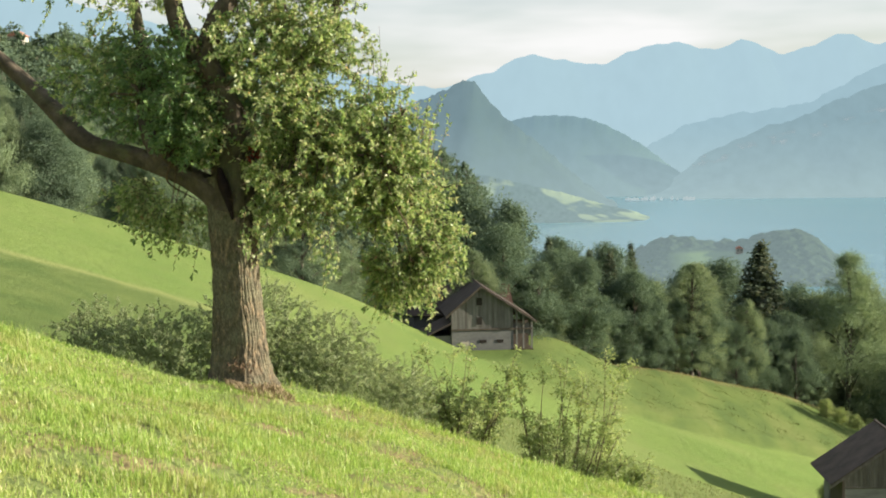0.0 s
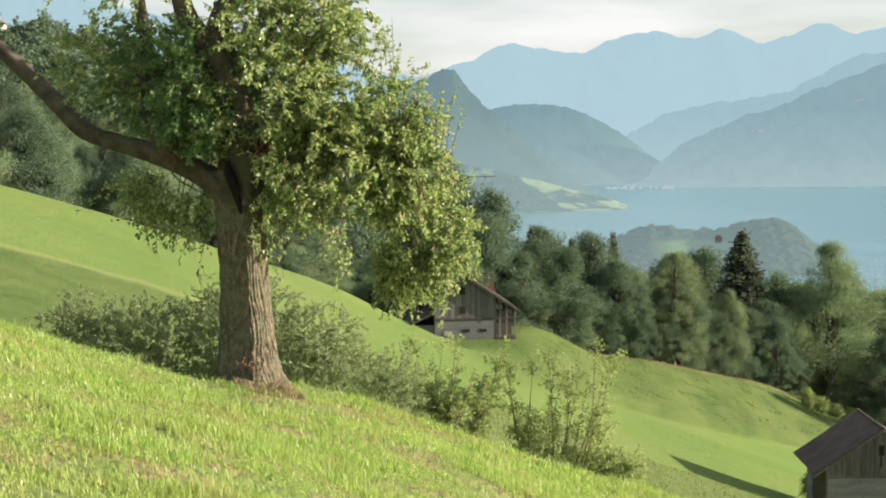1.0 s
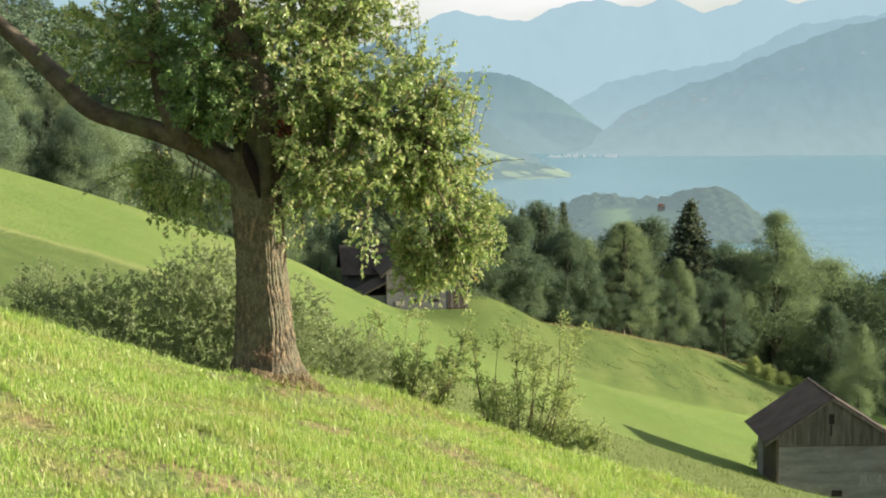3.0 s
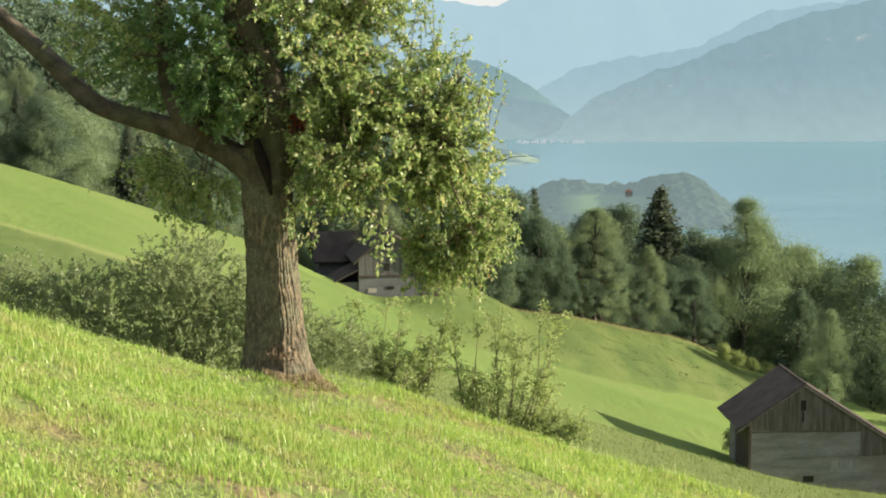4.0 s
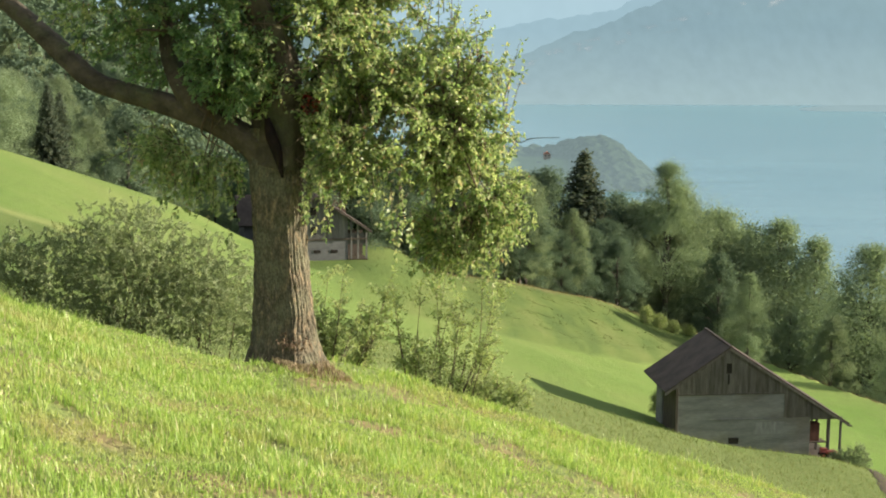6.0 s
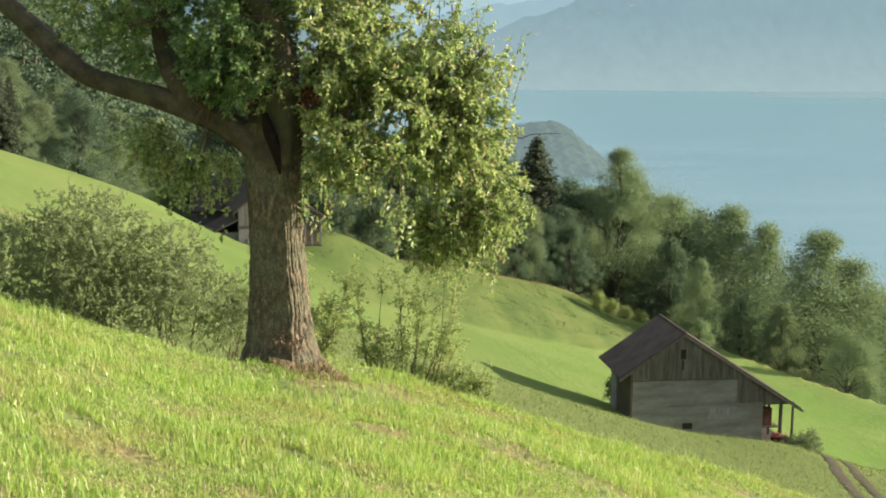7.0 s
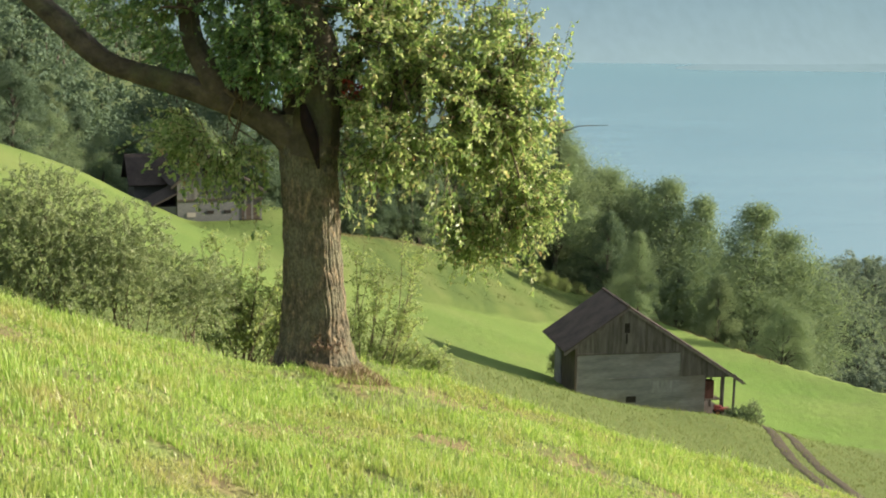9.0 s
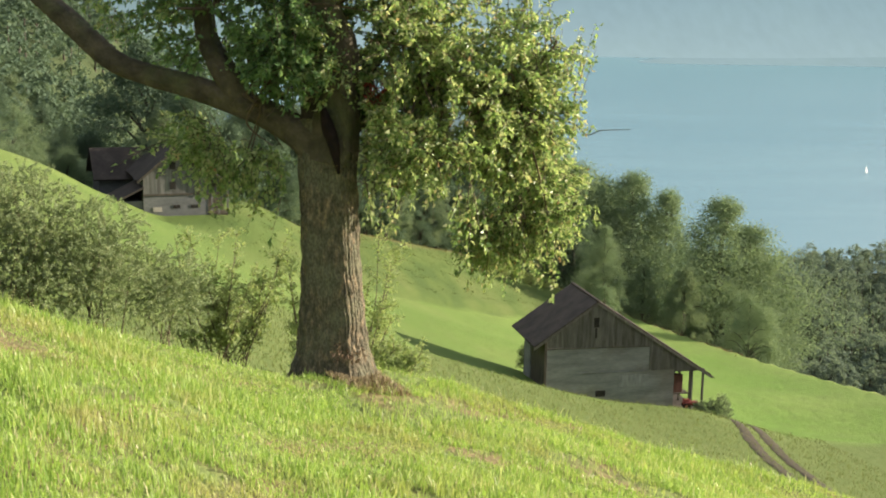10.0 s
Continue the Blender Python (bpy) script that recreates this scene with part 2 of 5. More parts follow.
def ground_material():
    m, nt, b, out = material("meadow_ground")
    big = noise_tex(nt, 0.06, 5)
    mid = noise_tex(nt, 0.5, 5)
    fine = noise_tex(nt, 9.0, 6)
    col = ramp(nt, big, [(0.35, (0.108, 0.175, 0.041)), (0.52, (0.132, 0.196, 0.05)), (0.68, (0.158, 0.208, 0.062))])
    tc = nt.nodes.new("ShaderNodeTexCoord")
    xyz = nt.nodes.new("ShaderNodeSeparateXYZ")
    nt.links.new(tc.outputs["Object"], xyz.inputs["Vector"])
    # the lower field round the barn is painted brighter, in place of stronger sun
    sunlit_field = ramp(nt, big, [(0.35, (0.138, 0.236, 0.046)), (0.68, (0.19, 0.272, 0.07))])
    col = mixed(nt, ramp(nt, node_range(nt, xyz.outputs["X"], 14.0, 42.0), [(0, (0, 0, 0)), (1, (1, 1, 1))]), col, sunlit_field)
    col = mixed(nt, ramp(nt, mid, [(0.45, (0, 0, 0)), (0.75, (0.4,) * 3)]), col, (0.13, 0.165, 0.055))
    col = mixed(nt, 0.6, col, ramp(nt, fine, [(0.3, (0.55,) * 3), (0.7, (1.05,) * 3)]), "MULTIPLY")
    # unmown, longer and duller grass this side of a line across the slope

    def calc(op, p, q):
        n = nt.nodes.new("ShaderNodeMath")
        n.operation = op
        for k, v in enumerate((p, q)):
            if isinstance(v, (int, float)):
                n.inputs[k].default_value = v
            else:
                nt.links.new(v, n.inputs[k])
        return n.outputs[0]

    x, y = xyz.outputs["X"], xyz.outputs["Y"]
    gap = calc("SUBTRACT", calc("MINIMUM", calc("ADD", calc("MULTIPLY", x, 0.28), 86.0), calc("ADD", calc("MULTIPLY", x, 1.14), 105.6)), y)
    jag = node(nt, "ShaderNodeMath")
    jag.operation = "MULTIPLY_ADD"
    jag.inputs[1].default_value = 8.0
    nt.links.new(noise_tex(nt, 0.2, 4), jag.inputs[0])
    nt.links.new(gap, jag.inputs[2])
    f = ramp(nt, node_range(nt, jag.outputs[0], 2.0, 7.0), [(0, (0, 0, 0)), (1, (1, 1, 1))])
    # a darker dull green for the left part of the slope
    dark_dull = ramp(nt, noise_tex(nt, 0.4, 6, (1, 0.5, 1)), [(0.3, (0.058, 0.096, 0.024)), (0.7, (0.094, 0.13, 0.038))])
    dull = ramp(nt, noise_tex(nt, 1.7, 6, (1, 1, 0.2)), [(0.3, (0.088, 0.13, 0.036)), (0.7, (0.135, 0.17, 0.055))])
    dull = mixed(nt, ramp(nt, node_range(nt, x, -3.0, -14.0), [(0, (0, 0, 0)), (1, (1, 1, 1))]), dull, dark_dull)
    col = mixed(nt, f, col, dull)
    band = ramp(nt, node_range(nt, calc("ABSOLUTE", calc("SUBTRACT", jag.outputs[0], 5.0), 0.0), 3.0, 0.5), [(0, (0, 0, 0)), (1, (0.6,) * 3)])
    band = mixed(nt, ramp(nt, node_range(nt, x, -8.0, -14.0), [(0, (0, 0, 0)), (1, (1, 1, 1))]), (0.0, 0.0, 0.0), band)
    col = mixed(nt, band, col, (0.20, 0.225, 0.085))
    # worn soil between the tufts near the crest
    worn = ramp(nt, noise_tex(nt, 1.1, 5), [(0.46, (0.145, 0.19, 0.06)), (0.6, (0.20, 0.165, 0.085))])
    col = mixed(nt, ramp(nt, node_range(nt, xyz.outputs["Y"], 6.0, 3.0), [(0, (0, 0, 0)), (1, (1, 1, 1))]), col, worn)
    # darker, dull green ground beyond the meadow edge, under the wood
    one = calc("ADD", calc("MULTIPLY", calc("ADD", calc("MAXIMUM", x, -60.0), 47.0), 1.08), 100.0)
    two = calc("SUBTRACT", 200.0, calc("MULTIPLY", calc("SUBTRACT", x, 43.0), 2.7))
    beyond = calc("SUBTRACT", y, calc("MINIMUM", one, two))
    crease = calc("SUBTRACT", y, calc("ADD", calc("MULTIPLY", x, 1.1), 115.0))
    f = ramp(nt, node_range(nt, calc("ADD", crease, calc("MULTIPLY", noise_tex(nt, 0.12, 3), 6.0)), 2.5, 4.5), [(0, (0, 0, 0)), (1, (1, 1, 1))])
    f = mixed(nt, ramp(nt, node_range(nt, x, -8.0, 4.0), [(0, (0, 0, 0)), (1, (0.9,) * 3)]), (0.0, 0.0, 0.0), f)
    rough_meadow = ramp(nt, noise_tex(nt, 0.28, 5, (1, 0.35, 1)), [(0.35, (0.055, 0.088, 0.024)), (0.5, (0.08, 0.115, 0.031)), (0.7, (0.105, 0.132, 0.042))])
    col = mixed(nt, f, col, rough_meadow)
    f = ramp(nt, node_range(nt, calc("ADD", beyond, calc("MULTIPLY", noise_tex(nt, 0.25, 3), 6.0)), 0.0, 3.0), [(0, (0, 0, 0)), (1, (0.5,) * 3)])
    col = mixed(nt, mixed(nt, ramp(nt, node_range(nt, x, -4.0, 6.0), [(0, (0, 0, 0)), (1, (1, 1, 1))]), (0.0, 0.0, 0.0), f), col, (0.18, 0.16, 0.08))
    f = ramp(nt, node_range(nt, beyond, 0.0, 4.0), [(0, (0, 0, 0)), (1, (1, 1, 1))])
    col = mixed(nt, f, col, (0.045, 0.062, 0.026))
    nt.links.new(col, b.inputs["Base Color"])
    b.inputs["Roughness"].default_value = 0.95
    b.inputs["Specular IOR Level"].default_value = 0.15
    bump(nt, b, mixed(nt, 0.65, fine, noise_tex(nt, 0.9, 4, (1, 0.6, 1))), 0.8, 0.3)
    return m


M_ground = ground_material()


def water_material():
    m, nt, b, out = material("lake_water")
    streaks = noise_tex(nt, 0.012, 5, (0.3, 1, 1))
    nt.links.new(ramp(nt, streaks, [(0.35, (0.122, 0.26, 0.322)), (0.65, (0.146, 0.288, 0.346))]), b.inputs["Base Color"])
    b.inputs["Roughness"].default_value = 0.22
    n = noise_tex(nt, 0.35, 5, (0.35, 1, 1))
    bump(nt, b, n, 0.25, 0.5)
    return m


M_water = water_material()
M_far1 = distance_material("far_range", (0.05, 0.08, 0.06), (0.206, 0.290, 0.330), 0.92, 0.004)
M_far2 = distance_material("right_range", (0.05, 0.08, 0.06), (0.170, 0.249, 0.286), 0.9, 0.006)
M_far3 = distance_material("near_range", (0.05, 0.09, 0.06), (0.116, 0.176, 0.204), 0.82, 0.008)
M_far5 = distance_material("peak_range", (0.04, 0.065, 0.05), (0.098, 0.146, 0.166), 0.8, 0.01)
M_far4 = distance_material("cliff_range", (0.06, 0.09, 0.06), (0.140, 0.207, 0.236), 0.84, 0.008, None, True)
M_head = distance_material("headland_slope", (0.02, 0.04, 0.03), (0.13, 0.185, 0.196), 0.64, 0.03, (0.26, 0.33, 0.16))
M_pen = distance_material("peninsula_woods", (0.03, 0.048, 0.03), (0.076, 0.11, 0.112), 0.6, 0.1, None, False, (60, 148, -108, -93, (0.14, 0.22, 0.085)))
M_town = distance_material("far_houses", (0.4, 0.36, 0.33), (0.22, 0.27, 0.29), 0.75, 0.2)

M_house_wall = rough_surface("cream_render", (0.34, 0.32, 0.29), (0.42, 0.40, 0.36), 0.5)
M_far_roof = rough_surface("far_red_roof", (0.42, 0.19, 0.13), (0.5, 0.26, 0.19), 0.5)
M_plaster = rough_surface("weathered_plaster", (0.145, 0.148, 0.15), (0.25, 0.257, 0.257), 0.6, (0.45, 0.45, 2.4), 0.92, 0.5, 0.03, 4, (0.16, 0.148, 0.13))
M_pale_plaster = rough_surface("peeling_plaster", (0.18, 0.185, 0.19), (0.28, 0.287, 0.29), 2.0, (2.2, 1, 0.5), 0.92, 0.5, 0.02, 9)
M_farm_wall = rough_surface("grey_house_wall", (0.115, 0.122, 0.128), (0.17, 0.176, 0.18), 0.6, (0.5, 0.5, 2.0), 0.92, 0.5, 0.03, 5)
M_board = boards("weathered_boards", (0.085, 0.08, 0.072), (0.158, 0.152, 0.141))
M_farm_board = boards("grey_farm_boards", (0.125, 0.127, 0.124), (0.195, 0.197, 0.192))
M_board_dark = rough_surface("dark_boards", (0.055, 0.047, 0.039), (0.11, 0.093, 0.078), 1.5, (3, 3, 0.4), 0.85)
M_roof = rough_surface("dark_roof_tiles", (0.045, 0.036, 0.032), (0.085, 0.066, 0.056), 0.8, None, 0.75, 0.4, 0.03, 4)
M_farm_roof_red = rough_surface("red_roof_tiles", (0.066, 0.04, 0.034), (0.105, 0.06, 0.049), 0.8, None, 0.8, 0.4, 0.03, 4)
M_farm_roof = rough_surface("farm_dark_tiles", (0.042, 0.036, 0.033), (0.07, 0.058, 0.052), 0.8, None, 0.85, 0.4, 0.03, 4)
M_litter = leafy("dry_litter", [(0.0, (0.075, 0.05, 0.034)), (1.0, (0.19, 0.13, 0.085))], 0.2, 0.8)
M_dark = rough_surface("dark_opening", (0.012, 0.011, 0.010), (0.03, 0.026, 0.022), 3)
M_red_paint = rough_surface("red_painted_metal", (0.22, 0.05, 0.045), (0.34, 0.085, 0.075), 2, None, 0.5)
M_rust = rough_surface("dark_red_boards", (0.085, 0.038, 0.03), (0.135, 0.06, 0.047), 2, (3, 3, 0.4))
M_soil = rough_surface("bare_soil", (0.04, 0.036, 0.022), (0.085, 0.07, 0.044), 3)
M_tall = leafy("unmown_grass", [(0.0, (0.125, 0.165, 0.055)), (0.6, (0.165, 0.205, 0.072)), (1.0, (0.22, 0.24, 0.105))], 0.35, 0.6)
M_sail = rough_surface("white_sailcloth", (0.8, 0.8, 0.78), (0.88, 0.88, 0.86), 0.3)
M_straw = leafy("dry_straw", [(0.0, (0.135, 0.105, 0.062)), (0.6, (0.26, 0.205, 0.125)), (1.0, (0.43, 0.36, 0.24))], 0.2, 0.7)

M_rim = leafy("dry_rim_grass", [(0.0, (0.15, 0.14, 0.065)), (0.6, (0.21, 0.185, 0.09)), (1.0, (0.28, 0.235, 0.13))], 0.35, 0.7)
M_tuft = leafy("tuft_grass", [(0.0, (0.07, 0.105, 0.026)), (0.7, (0.10, 0.135, 0.038)), (1.0, (0.15, 0.165, 0.06))], 0.35, 0.7)


# ---------- mesh helpers ----------
def solid(name, V, F, mat, smooth=False):
    """A mesh from an array of places and an array (or list) of faces."""
    me = bpy.data.meshes.new(name)
    if isinstance(F, np.ndarray):
        V = np.asarray(V, np.float32)
        n, k = F.shape
        me.vertices.add(len(V))
        me.vertices.foreach_set("co", V.ravel())
        me.loops.add(n * k)
        me.loops.foreach_set("vertex_index", F.astype(np.int32).ravel())
        me.polygons.add(n)
        me.polygons.foreach_set("loop_start", np.arange(0, n * k, k, dtype=np.int32))
        me.polygons.foreach_set("use_smooth", np.full(n, smooth))
        me.update(calc_edges=True)
    else:
        me.from_pydata([tuple(v) for v in V], [], [tuple(f) for f in F])
        for p in me.polygons:
            p.use_smooth = smooth
        me.update()
    me.materials.append(mat)
    return me


def mesh_part(name, me, parent, label="", kind=""):
    ob = new(name, me)
    ob.parent = parent
    return tagged(ob, label, "", "", kind)


def part(name, bm, mat, parent, label=""):
    me = bpy.data.meshes.new(name)
    bm.to_mesh(me)
    bm.free()
    me.materials.append(mat)
    return mesh_part(name, me, parent, label)


def thing(name, label, category, at=(0, 0, 0), group="", kind=""):
    ob = new(name)
    ob.empty_display_size = 0.3
    ob.location = at
    return tagged(ob, label, category, group, kind)


def box(bm, lo, hi, bevel=0.0):
    r = bmesh.ops.create_cube(bm, size=1.0)
    for v in r["verts"]:
        v.co = Vector([(a + b) / 2 + c * (b - a) for a, b, c in zip(lo, hi, v.co)])
    if bevel:
        bmesh.ops.bevel(bm, geom=list({e for v in r["verts"] for e in v.link_edges}), offset=bevel, segments=1, affect="EDGES")
    return bm


def slab(bm, corners, thick):
    """A plate over four corners, with its thickness below them."""
    c = [Vector(p) for p in corners]
    n = (c[1] - c[0]).cross(c[3] - c[0]).normalized()
    if n.z < 0:
        n = -n
    top = [bm.verts.new(p) for p in c]
    low = [bm.verts.new(p - n * thick) for p in c]
    bm.faces.new(top)
    bm.faces.new(low[::-1])
    for a in range(4):
        b = (a + 1) % 4
        bm.faces.new((top[a], low[a], low[b], top[b]))
    bmesh.ops.recalc_face_normals(bm, faces=bm.faces)
    return bm


def prism(bm, outline, y0, y1):
    """An outline in x and z, carried from y0 to y1."""
    a = [bm.verts.new((x, y0, z)) for x, z in outline]
    b = [bm.verts.new((x, y1, z)) for x, z in outline]
    bm.faces.new(a)
    bm.faces.new(b[::-1])
    for i in range(len(a)):
        j = (i + 1) % len(a)
        bm.faces.new((a[i], b[i], b[j], a[j]))
    bmesh.ops.recalc_face_normals(bm, faces=bm.faces)
    return bm


def spline(points, steps):
    """A smooth line through the points."""
    P = np.array(points, float)
    P = np.vstack([2 * P[0] - P[1], P, 2 * P[-1] - P[-2]])
    out = []
    for i in range(1, len(P) - 2):
        for t in np.linspace(0, 1, steps, endpoint=False):
            a, b, c, d = P[i - 1 : i + 3]
            out.append(0.5 * (2 * b + (c - a) * t + (2 * a - 5 * b + 4 * c - d) * t * t + (3 * b - a - 3 * c + d) * t**3))
    out.append(P[-2])
    return np.array(out)


def tube(line, sides, ridges=0.0, seed=0):
    """A limb along rows of x, y, z, radius. Returns places and faces."""
    L = np.asarray(line, float)
    n = len(L)
    tang = np.gradient(L[:, :3], axis=0)
    tang /= np.linalg.norm(tang, axis=1)[:, None] + 1e-9
    ref = np.array([0.0, 1.0, 0.0]) if abs(tang[0][1]) < 0.8 else np.array([1.0, 0, 0])
    u = np.cross(tang, ref)
    u /= np.linalg.norm(u, axis=1)[:, None]
    w = np.cross(tang, u)
    a = np.linspace(0, 2 * math.pi, sides, endpoint=False)
    rr = L[:, 3:4] * np.ones((1, sides))
    if ridges:
        rng = np.random.RandomState(seed)
        for k in range(7):
            m = rng.randint(2, 5) if k < 2 else rng.randint(9, 26)
            rr += L[:, 3:4] * ridges * (1.2 if k < 2 else 0.55) / (1 + 0.15 * k) * np.sin(m * a[None, :] + rng.rand() * 6 + 0.9 * np.sin(np.arange(n)[:, None] * rng.uniform(0.05, 0.3) + rng.rand() * 6))
        rr += L[:, 3:4] * ridges * 0.35 * rng.randn(n, sides)
    V = L[:, None, :3] + rr[..., None] * (np.cos(a)[None, :, None] * u[:, None] + np.sin(a)[None, :, None] * w[:, None])
    V = V.reshape(-1, 3)
    i, j = np.meshgrid(np.arange(n - 1), np.arange(sides), indexing="ij")
    j2 = (j + 1) % sides
    F = np.stack([i * sides + j, i * sides + j2, (i + 1) * sides + j2, (i + 1) * sides + j], -1).reshape(-1, 4)
    return V, F


def gather(pieces):
    """Joins several (places, faces) of one face size."""
    Vs, Fs, n = [], [], 0
    for V, F in pieces:
        Vs.append(V)
        Fs.append(F + n)
        n += len(V)
    return np.vstack(Vs), np.vstack(Fs)


def unit(v):
    return v / (np.linalg.norm(v, axis=-1, keepdims=True) + 1e-9)


def leaves(base, along, up, length, width, fold=0.25, curl=0.2):
    """Folded leaves with a point: base places, directions, rough up directions, lengths and widths."""
    along = unit(along)
    side = unit(np.cross(along, up))
    nor = np.cross(side, along)
    l, w = length[:, None], width[:, None]
    mid = base + along * l * 0.45 - nor * w * fold * 0.3
    tip = base + along * l - nor * l * curl
    r = base + along * l * 0.42 + side * w * 0.5 + nor * w * fold
    q = base + along * l * 0.42 - side * w * 0.5 + nor * w * fold
    V = np.stack([base, r, tip, q, mid], 1).reshape(-1, 3)
    k = np.arange(len(base))[:, None] * 5
    F = np.concatenate([k + np.array([[0, 1, 4]]), k + np.array([[1, 2, 4]]), k + np.array([[2, 3, 4]]), k + np.array([[3, 0, 4]])], 0)
    return V, F


# ---------- the lie of the land ----------
LAKE = -116.0


def smooth(a, b, v):
    t = np.clip((v - a) / (b - a), 0, 1)
    return t * t * (3 - 2 * t)


def wavy(x, y, size, seed=0.0):
    return (np.sin(x / size + 1.3 * np.sin(y / size * 0.7 + seed)) + np.sin(y / size * 1.1 + 1.7 * np.sin(x / size * 0.6 - seed) + 2 * seed)) * 0.5


def edge_of_meadow(x):
    """How far the meadow reaches before the wood and the fall to the lake."""
    return np.minimum(100 + (np.maximum(x, -60) + 47) * 1.08, 200 - (x - 43) * 2.7)


def land(x, y):
    x, y = np.asarray(x, float), np.asarray(y, float)
    near = -0.262 * x - 0.006 * np.clip(x, -14, 14) * np.abs(np.clip(x, -14, 14)) - 0.115 * np.minimum(y, 0) - 0.06 + 0.10 * smooth(-0.5, -2.6, x) + 0.05 * wavy(x, y, 0.9, 1.0) + 0.02 * wavy(x, y, 0.33, 2.0)
    cx, cy = np.clip(x, -60, 80), np.clip(y, 10, 205)
    u, v = cx / 50, (cy - 100) / 100
    valley = (-19.77 - 20.03 * u - 10.13 * v + 2.23 * u * u - 1.96 * u * v + 3.64 * v * v + 2.44 * u**3 + 1.5 * u * u * v + 0.75 * u * v * v + 0.72 * v**3)
    valley = valley - 0.325 * (x - cx) * (x < -60) - 0.25 * (x - cx) * (x > 80) + 0.22 * wavy(x, y, 17.0, 0.5) * smooth(30, 60, y) + (2.2 * smooth(0, 36, y - 115 - 1.1 * x) + 0.8 * smooth(0, 5, y - 115 - 1.1 * x)) * smooth(-6, 16, x) * smooth(46, 26, x) - 1.0 * smooth(-1, 4, y - 86 - 0.28 * x) * smooth(-14, 4, x) * smooth(125, 108, y)
    valley = valley + 1.05 * np.exp(-(((x - 37) / 7.0) ** 2) - ((y - 95) / 8.0) ** 2)      # rise before the barn's lean-to
    valley = valley - 1.5 * np.exp(-(((x + 15) / 5.0) ** 2) - ((y - 131) / 9.0) ** 2)
    terrace = smooth(-14.5, -9.5, x) * smooth(9.0, -5.0, x) * smooth(118, 131, y) * smooth(160, 146, y)      # level ground round the farm
    valley = valley * (1 - terrace) - 19.65 * terrace
    left = smooth(-5, -45, x)
    e = edge_of_meadow(x)
    valley = valley - (1 - left) * 0.32 * np.maximum(0, y - e) - left * 8 * smooth(0, 30, y - e) + left * 0.02 * np.clip(y - e - 45, 0, 320)
    t = np.clip((y - 0.7 + 1.15 * smooth(0.3, -0.75, x) + 0.95 * smooth(-0.8, -3.2, x)) / 38, 0, 1)
    w = t * (2 - t)
    z = near * (1 - w) + valley * w
    far_left = smooth(420, 900, y)
    floor = -111 + 2.0 * wavy(x, y, 40) - 60 * smooth(540, 660, y)
    return np.where(y > 120, np.maximum(z * (1 - far_left) + floor * far_left, floor), z)


def ground_at(x, y):
    return float(land(x, y))


def graded(near, step, grow, far, middle=0.0, most=1.1):
    """Coordinates with fine steps up to near, growing ones, even ones up to the middle, and growing ones up to far."""
    c, s, v = [0.0], step, 0.0
    while v < far:
        if v > near and (v > middle or s < most):
            s *= grow
        v += s
        c.append(min(v, far))
    return np.array(c)


gx = graded(7, 0.16, 1.08, 4900, 85)
gx = np.concatenate([-gx[:0:-1], gx])
gy = np.concatenate([-graded(18, 0.18, 1.2, 300)[:0:-1], graded(6, 0.18, 1.08, 4900, 215)])
X, Y = np.meshgrid(gx, gy)
V = np.stack([X, Y, land(X, Y)], -1).reshape(-1, 3)
nx, ny = len(gx), len(gy)
i, j = np.meshgrid(np.arange(ny - 1), np.arange(nx - 1), indexing="ij")
F = np.stack([i * nx + j, i * nx + j + 1, (i + 1) * nx + j + 1, (i + 1) * nx + j], -1).reshape(-1, 4)
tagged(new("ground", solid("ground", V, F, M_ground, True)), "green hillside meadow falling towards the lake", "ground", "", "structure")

V = np.array([(-4900, 330, LAKE), (4900, 330, LAKE), (4900, 4900, LAKE), (-4900, 4900, LAKE)], float)
tagged(new("water", solid("water", V, np.array([[0, 1, 2, 3]]), M_water)), "calm pale blue lake below hazy mountains", "lake", "", "structure")


# ---------- far mountains ----------
def mountain(name, label, crest, y, depth, base, mat, seed, rough=0.06, steps=160, category="mountain", ribs=0.2):
    """A range: a crest line in x and z at distance y, falling to its foot towards and away from the lake."""
    xs = np.linspace(crest[0][0], crest[-1][0], steps)
    line = spline([(a, b, 0) for a, b in crest], 14)
    top = np.interp(xs, line[:, 0], line[:, 1])
    even = top
    high = max(c[1] for c in crest) - base
    for k, a in ((17, 0.5), (29, 0.45), (53, 0.3), (97, 0.2)):
        top = top + rough * high * 0.22 * a * np.sin(xs / (xs[-1] - xs[0]) * k * 6.28 + seed * k)
    rows = np.concatenate([np.linspace(-1, 0, 26), np.linspace(0.15, 1, 6)])
    XX, RR = np.meshgrid(xs, rows)
    fall = np.where(RR < 0, (1 - np.abs(RR)) ** 1.25, 1 - RR)
    slope = ribs * np.sin(np.clip(-RR, 0, 1) * math.pi)
    rib = 1 - slope * (0.16 * np.abs(np.sin(XX / (high * 0.33) + seed + 4.5 * RR + 1.4 * np.sin(XX / high + 2 * RR))) + 0.06 * np.abs(np.sin(XX / (high * 0.12) + 3 * seed - 7 * RR)))
    near_crest = np.exp(-((RR / 0.12) ** 2))
    ZZ = base + ((top * 1.0)[None, :] * near_crest + even[None, :] * (1 - near_crest) - base) * fall * rib
    YY = y + RR * depth
    V = np.stack([XX, YY, ZZ], -1).reshape(-1, 3)
    ny, nx = XX.shape
    i, j = np.meshgrid(np.arange(ny - 1), np.arange(nx - 1), indexing="ij")
    F = np.stack([i * nx + j, i * nx + j + 1, (i + 1) * nx + j + 1, (i + 1) * nx + j], -1).reshape(-1, 4)
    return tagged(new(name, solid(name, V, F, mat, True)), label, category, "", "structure")


